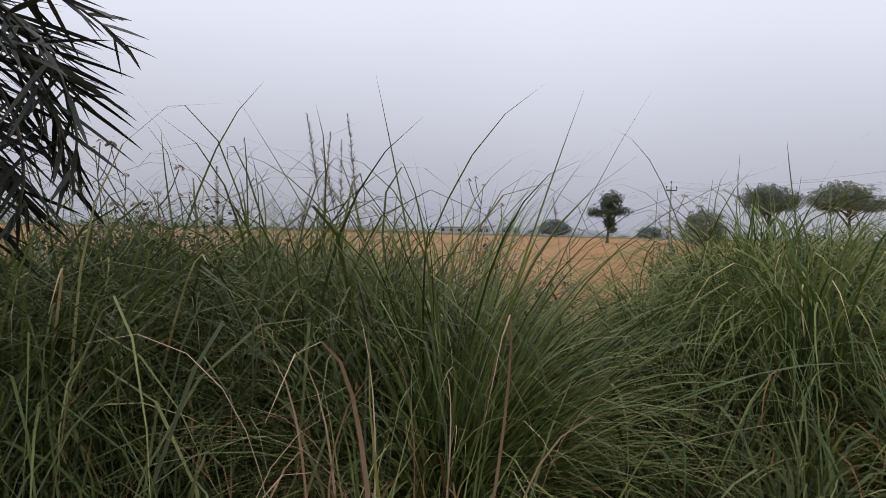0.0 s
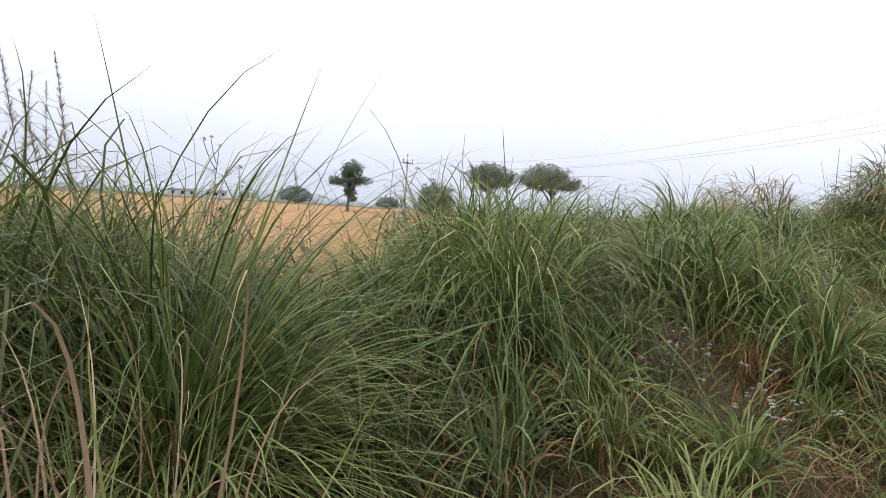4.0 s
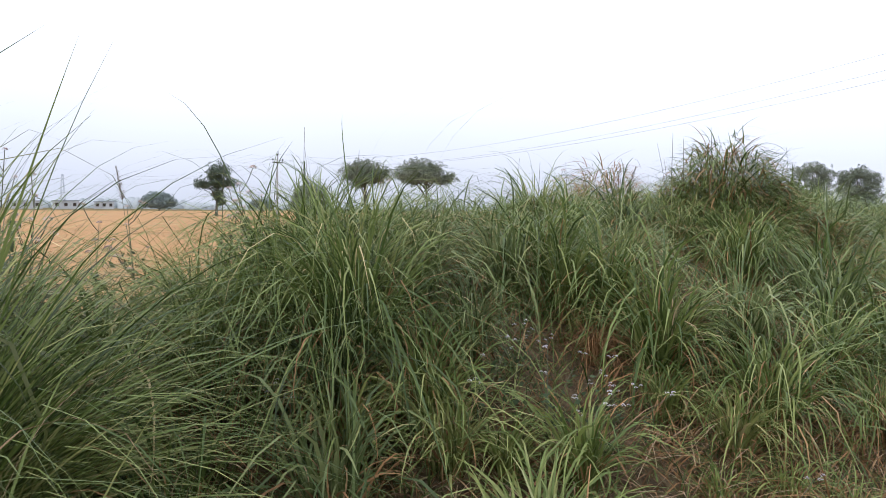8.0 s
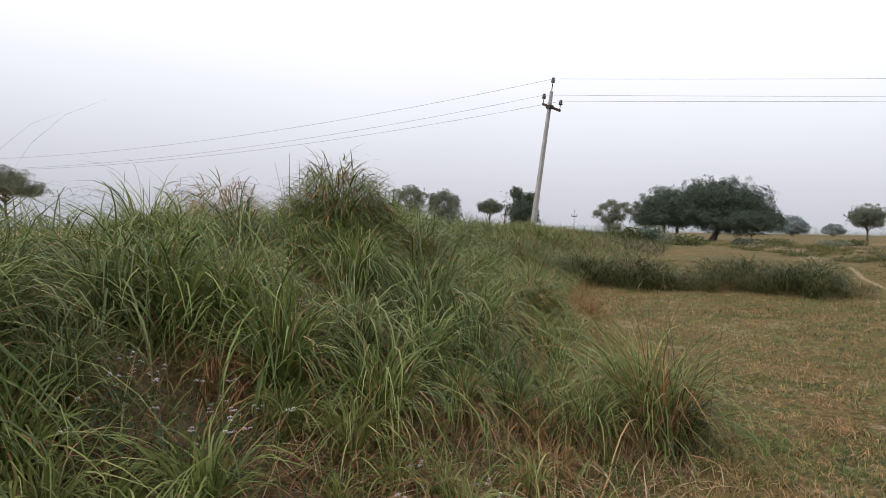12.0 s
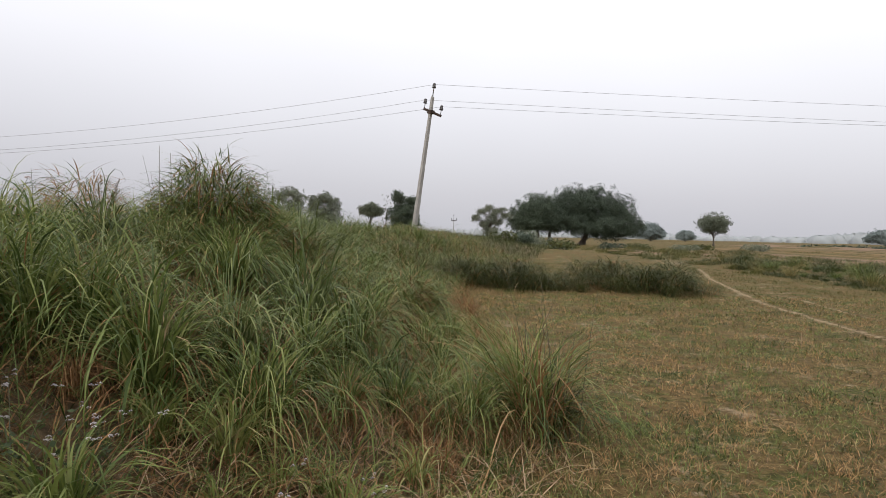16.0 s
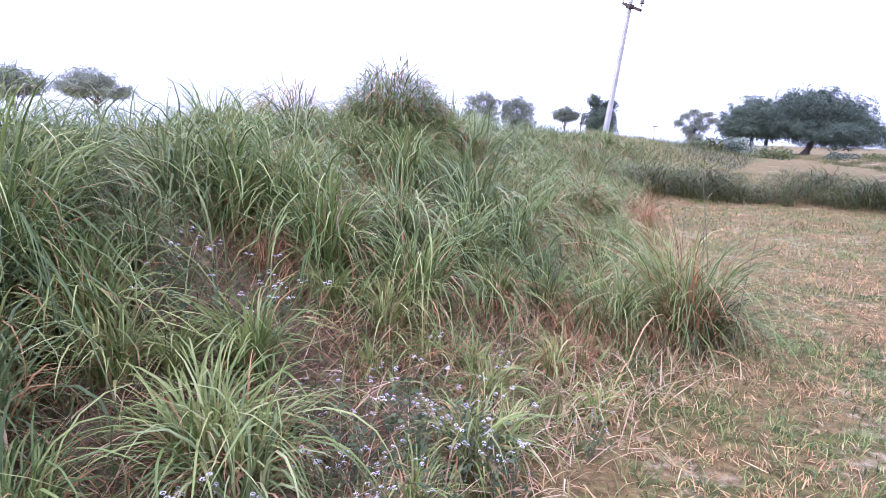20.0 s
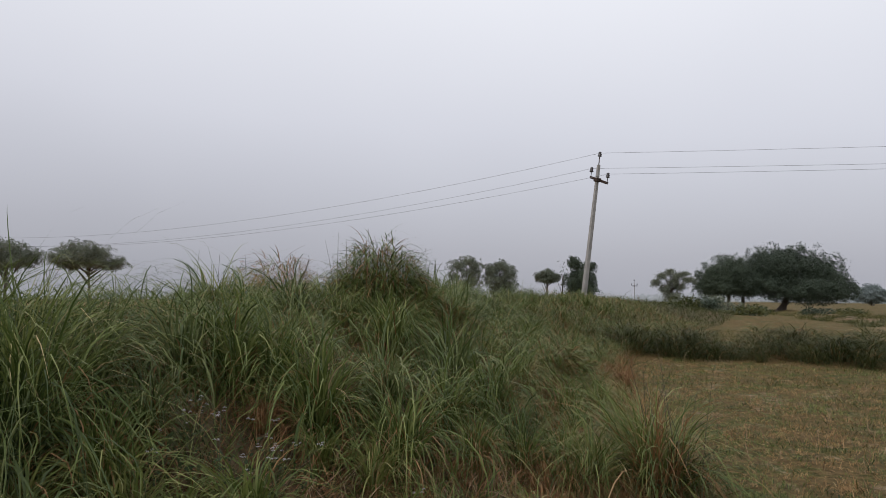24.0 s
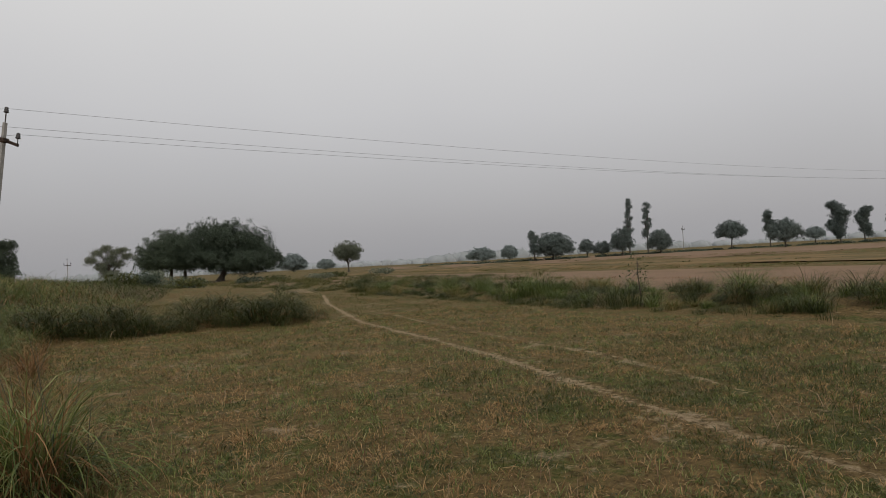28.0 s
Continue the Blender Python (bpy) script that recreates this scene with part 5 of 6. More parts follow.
# ---- single plants on the bank ----
def stalk_mesh(name, spots, heights, radius, seed, lean=0.06, material=None):
    """Thin upright stalks from spots (x, y relative to the plant)."""
    g = np.random.default_rng(seed)
    out = []
    for (sx, sy), h in zip(spots, heights):
        a, k = g.uniform(0, 6.28), g.uniform(0.3, 1.5) * lean * h
        t = np.linspace(0, 1, 6)
        p = np.stack([sx + k * math.sin(a) * t**1.6, sy + k * math.cos(a) * t**1.6, h * t], 1)
        out.append(tube(p, radius * (1 - 0.7 * t), 4))
    v, f = joined(*out)
    return mesh_from(name, v, f, material or M_STEM, True)


def add_stalks(root, spots, heights, radius, seed, lean):
    for k, (p, h) in enumerate(zip(spots, heights)):
        part("seed_stalk", stalk_mesh("seed_stalk", [p], [h], radius, seed + k, lean), root, "thin dry seed stalk")


# the tall fountain-like clump beside the camera
fx, fy = -2.55, 0.66
fountain = tagged(new("tall_grass_clump"), "big fountain-shaped clump of tall green grass", "grass")
fountain.location = (fx, fy, float(land(fx, fy)))
part("root_stock", mesh_from("root_stock", *tube([(0, 0, -0.1), (0, 0, 0.1), (0.01, 0, 0.25), (0, 0, 0.36)], [0.34, 0.30, 0.22, 0.10], 12), M_DRY, True), fountain, "raised stock of matted old stems")
for nm, me, lb in (
    ("leaves", tussock_mesh("leaves", 440, 1.60, 0.0095, 0.30, 0.52, 1.35, M_GRASS, 701, (0.3, 0.30), radius=0.14, seg=10, order=0.97, power=2.2), ""),
    ("light_leaves", tussock_mesh("light_leaves", 320, 1.38, 0.0092, 0.30, 0.74, 1.4, M_GRASS_PALE, 705, (0.3, 0.40), radius=0.16, seg=10, order=0.97, power=2.2), "paler green leaves"),
    ("fallen_leaves", tussock_mesh("fallen_leaves", 260, 1.45, 0.0088, 0.22, 0.85, 1.5, M_GRASS_PALE, 703, radius=0.24, seg=9, power=1.6, order=0.95), "pale leaves arching outwards to the ground"),
    ("low_leaves", tussock_mesh("low_leaves", 300, 1.15, 0.0085, 0.25, 0.8, 1.6, M_GRASS, 706, radius=0.30, seg=8, power=1.5, order=0.9), "darker leaves low in the clump"),
    ("dry_leaves", tussock_mesh("dry_leaves", 60, 1.0, 0.0090, 0.25, 0.6, 1.6, M_DRY, 704, radius=0.30, seg=7), "dead orange-brown leaves"),
):
    tagged(part(nm, me, fountain, lb), kind="stuff").location = (0, 0, 0.30)
# single leaves that rise out of the clump against the sky: bearing, tilt, bend, how late it bends, length, width
for bearing, lean_off, curl, late, long, wide in ((-164, 0.48, 0.12, 2.0, 1.68, 0.008), (-164, 0.18, 0.06, 2.0, 1.59, 0.011), (-150, 0.40, 1.25, 3.2, 1.77, 0.01), (-172, 0.26, 1.15, 3.0, 1.59, 0.008), (-158, 0.32, 0.4, 2.5, 1.38, 0.009), (16, 0.28, 0.05, 2.0, 1.59, 0.012), (10, 0.26, 0.4, 2.5, 1.41, 0.009), (24, -0.06, 1.35, 3.6, 1.42, 0.009), (16, 0.28, 0.1, 2.0, 1.20, 0.012), (30, 0.16, 0.25, 2.0, 1.17, 0.008), (5, -0.20, 0.3, 3.0, 1.14, 0.009), (-170, 0.04, 0.7, 3.5, 1.26, 0.007), (40, 0.48, 0.3, 2.0, 1.14, 0.009), (20, 0.12, 0.9, 3, 1.41, 0.008)):
    one = [np.array([q]) for q in (radians(bearing), long, wide, lean_off, curl)]
    v, f = ribbons(np.array([[0.0, 0.0, 0.35]]), *one, seg=14, power=late, twist=1.2)
    part("long_leaf", mesh_from("long_leaf", v, f, M_GRASS), fountain, "long stiff leaf standing above the clump")

# broken straw-coloured reeds in front of it
for k, (x, y, turn) in enumerate(((-1.78, 0.27, 0.3), (-1.66, 0.10, 2.2), (-1.80, 0.48, 1.2), (-1.72, -0.12, 4.0), (-1.70, 0.36, 5.2), (-1.64, 0.20, 3.1))):
    reed = tagged(new("withered_reed", tussock_mesh("withered_reed", 6, 1.74, 0.0110, 0.09, 0.12, 2.9, M_STRAW, 710 + k, seg=16, radius=0.10, power=6.0)), "broken straw-pink reed leaves bent over sharply", "grass", "withered reeds")
    reed.matrix_basis = Matrix.Translation((x, y, float(land(x, y)))) @ Matrix.Rotation(turn, 4, "Z")
    part("green_leaves", tussock_mesh("green_leaves", 14, 1.35, 0.011, 0.12, 0.15, 0.9, M_GRASS_PALE, 720 + k, radius=0.12, seg=7, power=3.0), reed)

# dome-shaped thatch of grass on the crest
def dome(x, y, height, width, label, seed, brown=0.35):
    g = np.random.default_rng(seed)
    root = tagged(new("grass_mound"), label, "grass")
    root.location = (x, y, float(land(x, y)))
    n = 6500
    a, r = g.uniform(0, 6.28, n), np.sqrt(g.uniform(0, 1, n))
    top = height * (1 - r ** 3.2) * g.uniform(0.05, 1.0, n) ** 0.5 * (1 + 0.22 * np.sin(2 * a + seed) * r + 0.14 * np.sin(5 * a + 7 * r))
    roots = np.stack([width * r * np.sin(a), width * r * np.cos(a), top * 0.98], 1)
    az = a + g.normal(0, 0.7, n)
    v, f = ribbons(roots, az, g.uniform(0.16, 0.42, n), g.uniform(0.008, 0.014, n), np.abs(g.normal(1.25, 0.40, n)), g.uniform(0.5, 1.5, n), 6, 1.0, g.normal(0, 0.8, n))
    m = g.uniform(size=n) < brown
    fm = np.repeat(m, 6)
    part("green_leaves", mesh_from("green_leaves", v, f[~fm], M_GRASS), root)
    part("dry_leaves", mesh_from("dry_leaves", v, f[fm], M_DRY), root, "red-brown dead leaves")
    add_stalks(root, [(g.normal(0, width * 0.4), g.normal(0, width * 0.4)) for _ in range(7)], height * g.uniform(0.85, 1.2, 7), 0.004, seed + 1, 0.15)
    return root


dome(-2.26, 7.10, 0.99, 0.76, "high rounded heap of matted green and brown grass on the crest", 731, 0.22)
dome(-1.55, 7.30, 0.50, 0.45, "matted green and brown grass on the shoulder of the heap", 732, 0.3)
dome(-3.88, 7.60, 1.22, 0.66, "heap of withered reddish-brown grass on the crest", 733, 0.75)
dome(-3.55, 5.60, 0.50, 0.4, "upright green grass heap on the crest", 734, 0.1)
for k, (x, y, s) in enumerate(((-2.75, 6.6, 0.85), (-1.75, 6.35, 0.9), (-2.3, 6.2, 0.95), (-1.3, 6.8, 0.75), (-2.95, 7.0, 0.85), (-2.0, 6.5, 0.95), (-2.5, 6.45, 0.95), (-1.6, 6.7, 0.95), (-2.8, 6.95, 0.9), (-1.45, 6.45, 0.8))):
    place(KINDS[k % 5], x, y, k * 0.9, s * 0.72)
dome(-0.35, 8.6, 0.55, 0.6, "dark matted grass heap low on the bank", 735, 0.3)

# the lone tussock at the edge of the field
tx, ty = 0.72, 5.02
lone = tagged(new("field_tussock"), "coarse green tussock with rusty dead leaves at the field edge", "grass")
lone.location = (tx, ty, float(land(tx, ty)))
tagged(part("leaves", sheaf_mesh("leaves", 420, 1.42, 0.0105, M_GRASS, 741, 0.17, 0.75, 0.9), lone), kind="stuff")
tagged(part("dark_leaves", sheaf_mesh("dark_leaves", 520, 0.85, 0.0090, M_HEDGE, 746, 0.26, 1.1, 1.7), lone, "darker lower leaves"), kind="stuff")
rust = part("dry_leaves", sheaf_mesh("dry_leaves", 130, 1.36, 0.0090, M_DRY, 742, 0.13, 0.8, 0.9), lone, "rusty brown dead leaves")
rust.location = (0.02, -0.16, 0)
part("trailing_leaves", tussock_mesh("trailing_leaves", 240, 0.75, 0.008, 0.3, 0.8, 1.0, M_DRY, 743, (3.9, 0.6), radius=0.40, power=1.2), lone, "straw trailing on the ground")
add_stalks(lone, [(-0.1 + 0.05 * k, 0.1 - 0.04 * k) for k in range(9)], [1.1, 1.0, 1.2, 0.9, 1.05, 1.25, 0.95, 1.0, 1.1], 0.004, 745, 0.25)
for k, (x, y, s) in enumerate(((0.26, 4.95, 0.75), (0.02, 5.15, 0.78), (0.40, 5.45, 0.7), (0.08, 4.55, 0.6), (0.98, 5.05, 0.5))):
    place(KINDS[4], x, y, k * 1.9, s)

# withered tussocks along the foot of the bank and beside the heap
RUST = make_tussock(28, 240, 0.95, 0.0085, 1.05, 1.7, 0.25, M_DRY, label="withered rust-brown grass tussock at the foot of the bank", radius=0.13)
RUST.matrix_basis = Matrix.Translation((0.52, 4.98, float(land(0.52, 4.98)))) @ Matrix.Diagonal((0.6, 0.6, 0.6, 1))
for k, (x, y, s) in enumerate(((0.50, 4.72, 0.45), (0.22, 4.65, 0.6), (-0.1, 4.55, 0.7), (0.0, 4.15, 0.45), (0.45, 5.6, 0.5), (0.2, 6.3, 0.6), (0.4, 6.9, 0.5), (0.3, 7.7, 0.55), (0.0, 8.4, 0.7), (0.35, 9.0, 0.6), (-0.3, 7.2, 0.8), (-1.45, 6.75, 0.85), (-1.65, 7.05, 0.95), (-0.6, 9.6, 0.9), (0.3, 10.2, 0.95), (-1.0, 10.4, 0.9), (0.8, 11.6, 0.95), (-0.2, 12.0, 0.95), (-2.9, 6.3, 0.6), (-1.9, 3.6, 0.5), (-2.6, 4.2, 0.6))):
    place(RUST, x, y, k * 0.7 - 2, s / 0.6)
g = np.random.default_rng(29)
for k in range(64):
    y = 11.3 + 13 * g.uniform() ** 1.3
    x = float(crest_x(y)) - 0.6 + (float(foot_x(y)) - float(crest_x(y)) + 0.3) * g.uniform()
    place((RUST, KINDS[4], KINDS[1], KINDS[3], KINDS[0])[k % 5], x, y, g.uniform(-1, 1), g.uniform(0.5, 0.85))
# pale clumps and dead grass in front of the bank
PALE = make_tussock(751, 110, 0.62, 0.0105, 1.05, 1.7, 0.8, M_GRASS_PALE, label="low pale yellow-green tussock with straw tips", radius=0.08)
PALE.matrix_basis = Matrix.Translation((-1.22, 2.30, float(land(-1.22, 2.30))))
for x, y, s in ((-0.40, 2.74, 1.05), (-0.47, 3.37, 0.9), (-0.30, 2.98, 0.8), (0.12, 3.5, 0.7), (-0.15, 3.95, 0.8), (-1.05, 3.2, 0.6), (-1.9, 1.5, 0.9), (-0.6, 3.6, 0.6), (-0.85, 3.5, 0.7), (-0.55, 2.35, 0.7)):
    place(PALE, x, y, x * 7, s)
x, y = scatter(5500, -2.6, 1.2, 1.4, 5.2, 761, lambda x, y, g: (x < foot_x(y) + 0.25) & (x > foot_x(y) - 1.5) & (np.hypot(x, y) > 1.5))
grass_patch("straw_litter", x, y, 0.34, 0.008, M_STRAW, "tangled straw and dead reddish grass at the foot of the bank", 762, 0.9, 0.8, 3)
x, y = scatter(4500, -2.6, 1.3, 1.4, 5.4, 765, lambda x, y, g: (x < foot_x(y) + 0.2) & (x > foot_x(y) - 1.7) & (np.hypot(x, y) > 1.5))
grass_patch("dead_grass_litter", x, y, 0.30, 0.008, M_DRY, "red-brown dead grass lying at the foot of the bank", 766, 0.9, 0.9, 3)
x, y = scatter(9000, -2.6, 1.6, 1.2, 12, 763, lambda x, y, g: (np.abs(x - foot_x(y) - 0.1) < 0.5) & (np.hypot(x, y) > 1.4))
grass_patch("margin_grass", x, y, 0.24, 0.008, M_SHORT, "rough low grass along the foot of the bank", 764, 0.4, 1.1, 3)


# flowering weeds
def flower_ball(cx, cy, cz, r, n, g):
    d = g.normal(size=(n, 3))
    d /= np.linalg.norm(d, axis=1, keepdims=True)
    d[:, 2] = np.abs(d[:, 2]) * 0.7
    p = np.array([cx, cy, cz]) + d * r
    a = np.cross(d, [0.3, 0.5, 0.8])
    a /= np.linalg.norm(a, axis=1, keepdims=True)
    s = r * 0.4
    v = np.stack([p - a * s, p + d * s * 0.8, p + a * s, p - d * s * 0.6], 1).reshape(-1, 3)
    return v, np.arange(4 * n).reshape(-1, 4)


def make_ageratum(seed):
    g = np.random.default_rng(seed)
    k = 5
    spots = [(0.012 * math.sin(i * 2.3), 0.012 * math.cos(i * 2.3)) for i in range(k)]
    hs = g.uniform(0.22, 0.42, k)
    root = tagged(new("flowering_weed", stalk_mesh("flowering_weed", spots, hs, 0.0035, seed, 0.5)), "small weed with pale violet-blue tufted flowers", "flower", "violet flowering weeds")
    g2 = np.random.default_rng(seed)
    blobs, balls = [], []
    for (sx, sy), h in zip(spots, hs):
        a, q = g2.uniform(0, 6.28), g2.uniform(0.3, 1.5) * 0.5 * h
        tipx, tipy = sx + q * math.sin(a), sy + q * math.cos(a)
        for _ in range(3):
            balls.append(flower_ball(tipx + g.normal(0, 0.016), tipy + g.normal(0, 0.016), h + g.uniform(-0.01, 0.02), 0.009, 22, g))
        blobs.append((tipx * 0.6, tipy * 0.6, h * 0.5, 0.06, 0.06, h * 0.35))
    part("leaves", mesh_from("leaves", *leaf_cloud(blobs, 1500, 0.016, seed + 3, 0.7), M_WEED), root)
    for v, f in balls:
        part("flower_head", mesh_from("flower_head", v, f, M_PURPLE), root, "pale violet fluffy flower head")
    return root


g = np.random.default_rng(81)
AGER = [make_ageratum(82), make_ageratum(83)]
AGER[0].location = (-0.83, 2.40, float(land(-0.83, 2.40)))
AGER[1].location = (-0.62, 2.62, float(land(-0.62, 2.62)))
for k in range(22):
    if k < 12:
        x, y = g.normal(-0.72, 0.36), g.normal(2.55, 0.36)
    else:
        x, y = ((-1.46, 2.99), (-2.02, 3.02), (-1.7, 2.8), (-1.55, 3.2), (-1.95, 2.6), (-2.5, 2.0), (-0.2, 2.6), (-1.2, 1.75), (-1.0, 1.9), (0.1, 3.0))[k - 12]
    place(AGER[k % 2], x, y, g.uniform(0, 6.28), g.uniform(0.75, 1.15))


def make_thistle(seed, height):
    """A branched dry weed with fluffy pinkish heads."""
    g = np.random.default_rng(seed)
    root = tagged(new("thistle_weed"), "tall branched weed with fluffy pinkish seed heads", "weed", "seeding weeds")
    pieces, heads, leaves = [], [], []
    t = np.linspace(0, 1, 7)
    main = np.stack([0.05 * np.sin(3 * t + seed), 0.05 * np.cos(2 * t + seed), height * t], 1)
    pieces.append(tube(main, 0.006 * (1 - 0.6 * t), 5))
    for _ in range(9):
        k = g.uniform(0.45, 0.95)
        st = np.array([np.interp(k, t, main[:, c]) for c in range(3)])
        a, ln = g.uniform(0, 6.28), g.uniform(0.10, 0.24)
        tip = st + np.array([0.6 * ln * math.sin(a), 0.6 * ln * math.cos(a), 0.9 * ln])
        s = np.linspace(0, 1, 4)[:, None]
        pieces.append(tube(st + (tip - st) * s + np.array([0, 0, -0.02]) * (4 * s * (1 - s)), 0.003 * np.ones(4), 4))
        heads.append(tip)
    v, f = joined(*pieces)
    part("stem", mesh_from("stem", v, f, M_STEM, True), root)
    part("leaves", mesh_from("leaves", *leaf_cloud([(0, 0, height * q, 0.09, 0.09, 0.1) for q in (0.25, 0.4, 0.55, 0.7)], 2600, 0.03, seed + 5, 0.35), M_WEED), root)
    for h in heads + [main[-1]]:
        part("seed_head", mesh_from("seed_head", *flower_ball(h[0], h[1], h[2], g.uniform(0.014, 0.024), 34, g), M_FLUFF), root, "fluffy pinkish seed head")
    return root


TH = [make_thistle(91, 1.25), make_thistle(92, 1.0)]
first = True
for k, (az, d, top) in enumerate(((-71.6, 4.75, 1.86), (-70.3, 4.6, 1.58), (-63.6, 5.1, 1.52), (-55.0, 5.3, 1.70), (-54.0, 5.5, 1.62), (-56.2, 5.2, 1.56), (-53.0, 5.6, 1.60), (-101.0, 3.9, 1.78), (-103.5, 3.8, 1.90), (-99.0, 3.8, 1.68), (-96.0, 4.1, 1.66), (-66.0, 5.4, 1.40), (-44.0, 5.9, 1.75), (-29.6, 7.6, 1.85))):
    x, y = polar(az, d)
    x -= 0.22
    zz = float(land(x, y))
    if k < 2:
        TH[k].matrix_basis = Matrix.Translation((x, y, zz)) @ Matrix.Diagonal((1, 1, (top - zz) / (1.25 if k == 0 else 1.0), 1))
        continue
    ob = TH[k % 2]
    copy_thing(ob, Matrix.Translation((x, y, zz)) @ Matrix.Rotation(k * 1.3, 4, "Z") @ Matrix.Diagonal((1 / ob.scale[0], 1 / ob.scale[1], (top - zz) / (1.25, 1.0)[k % 2] / ob.scale[2], 1)))


# feathery seed plumes
def make_plume(x, y, top, seed, plume=0.5, bend=0.22):
    g = np.random.default_rng(seed)
    z = float(land(x, y))
    h = top - z
    root = tagged(new("plume_grass"), "tall grass stalk with a feathery grey-brown plume", "grass", "plumed grass stalks")
    root.location = (x, y, z)
    t = np.linspace(0, 1, 12)
    a = g.uniform(0, 6.28)
    line = np.stack([bend * math.sin(a) * t**2, bend * math.cos(a) * t**2, h * t], 1)
    v, f = tube(line, 0.0045 * (1 - 0.7 * t), 5)
    part("stalk", mesh_from("stalk", v, f, M_STEM, True), root)
    n = 230
    s = g.uniform(1 - plume / h, 1.0, n)
    roots = np.stack([np.interp(s, t, line[:, c]) for c in range(3)], 1)
    tip = (s - (1 - plume / h)) / (plume / h)
    v, f = ribbons(roots, g.uniform(0, 6.28, n), 0.050 * (1.05 - tip * 0.75), np.full(n, 0.0042), g.uniform(0.5, 1.1, n), g.uniform(-0.2, 0.6, n), 2, 1.0, 0.0, 0.5)
    part("plume", mesh_from("plume", v, f, M_PLUME), root, "feathery grey-brown seed plume")
    return root


for k, (az, el, d, pl) in enumerate(((-81.8, 0.181, 3.85, 0.5), (-84.8, 0.165, 4.1, 0.45), (-84.0, 0.14, 4.15, 0.5), (-86.1, 0.138, 4.0, 0.5), (-82.9, 0.122, 4.0, 0.4), (-94.1, 0.088, 3.9, 0.35), (-89.4, 0.062, 4.3, 0.3), (-80.9, 0.06, 4.4, 0.3), (-63.6, 0.055, 6.2, 0.3), (-24.3, 0.062, 8.2, 0.25))):
    x, y = polar(az, d)
    make_plume(x - 0.24, y, 1.53 + el * d, 300 + k, pl)

# bare stalks that rise over the crest
g = np.random.default_rng(97)
for k, (az, el, d) in enumerate(((-50.6, 0.118, 5.4), (-49.5, 0.09, 5.6), (-53.3, 0.08, 5.2), (-46.8, 0.085, 5.7), (-33.0, 0.075, 7.0), (-31.0, 0.07, 7.0), (-20.2, 0.11, 7.2), (-19.2, 0.10, 7.0), (-17.0, 0.115, 7.3), (-28.4, 0.07, 8.0), (-43.0, 0.05, 6.0), (-39.0, 0.06, 6.3), (-57.0, 0.07, 5.0))):
    x, y = polar(az, d)
    x -= 0.2
    z = float(land(x, y))
    ob = tagged(new("grass_stalk", stalk_mesh("grass_stalk", [(0, 0)], [1.53 + el * d - z], 0.006, 900 + k, 0.06)), "single dark upright grass stalk on the crest", "grass", "bare stalks on the crest")
    ob.location = (x, y, z)

# dark leafy shrub among the grass
for k, (az, d, top, w) in enumerate(((-94.5, 3.5, 1.58, 0.42), (-98.5, 3.7, 1.48, 0.4), (-102.0, 3.5, 1.60, 0.45), (-90.5, 3.9, 1.48, 0.4), (-105.5, 3.4, 1.52, 0.45))):
    x, y = polar(az, d)
    z = float(land(x, y))
    root = tagged(new("leafy_shrub"), "dark small-leaved shrub standing in tall grass", "shrub")
    root.location = (x - 0.24, y, z)
    h = top - z
    blobs = [(0, 0, h * 0.75, w * 0.7, w * 0.7, h * 0.25), (0.12, 0.05, h * 0.5, w * 0.8, w * 0.8, h * 0.3), (-0.14, -0.06, h * 0.6, w * 0.7, w * 0.7, h * 0.25)]
    part("branches", mesh_from("branches", *branches((0, 0, 0), (0.02, 0, h * 0.7), 0.012, [b[:3] for b in blobs], 41 + k), M_STEM, True), root)
    part("leaves", mesh_from("leaves", *leaf_cloud(blobs, 8000, 0.015, 43 + k, 0.6), M_WEED), root)

# hedge of coarse drooping grass across the field
def make_hedge_clump(seed):
    """A rounded clump of coarse leaves that hang over each other."""
    g = np.random.default_rng(seed)
    n = 700
    a, r = g.uniform(0, 6.28, n), np.sqrt(g.uniform(0, 1, n))
    top = 0.72 * np.sqrt(np.clip(1 - (0.95 * r) ** 2, 0, 1)) * g.uniform(0.1, 1.0, n) ** 0.5
    roots = np.stack([0.42 * r * np.sin(a), 0.42 * r * np.cos(a), top * 0.85 - 0.05], 1)
    v, f = ribbons(roots, a + g.normal(0, 0.9, n), g.uniform(0.2, 0.50, n), g.uniform(0.007, 0.013, n), g.uniform(0.6, 1.5, n), g.uniform(0.9, 2.0, n), 5, 1.3, g.normal(0, 0.8, n))
    m = np.repeat(g.uniform(size=n) < 0.06, 5)
    root = tagged(new("hedge_clump", mesh_from("hedge_clump", v, f[~m], M_HEDGE)), "coarse dark drooping grass clump in the hedge across the field", "grass", "hedge clumps across the field")
    part("dry_leaves", mesh_from("dry_leaves", v, f[m], M_DRY), root, "dead brown leaves")
    return root


HEDGE = make_hedge_clump(771)
HEDGE.matrix_basis = Matrix.Translation((6.6, 16.9, float(land(6.6, 16.9))))
SHEAF = make_tussock(772, 340, 1.05, 0.014, 1.15, 1.6, 0.22, M_HEDGE, label="dark coarse grass sheaf drooping over in the hedge across the field", radius=0.2)
for o in (SHEAF, *SHEAF.children):
    o["group"] = "hedge clumps across the field"
SHEAF.matrix_basis = Matrix.Translation((5.9, 16.6, float(land(5.9, 16.6))))
g = np.random.default_rng(98)
for k in range(6):
    x = 1.2 + k * 1.02 + g.uniform(-0.15, 0.15)
    place(SHEAF, x, 16.85 - 0.16 * (x - 1.2) + g.uniform(-0.25, 0.25), g.uniform(-0.8, 0.8), g.choice([0.4, 0.5, 0.6, 0.75]))
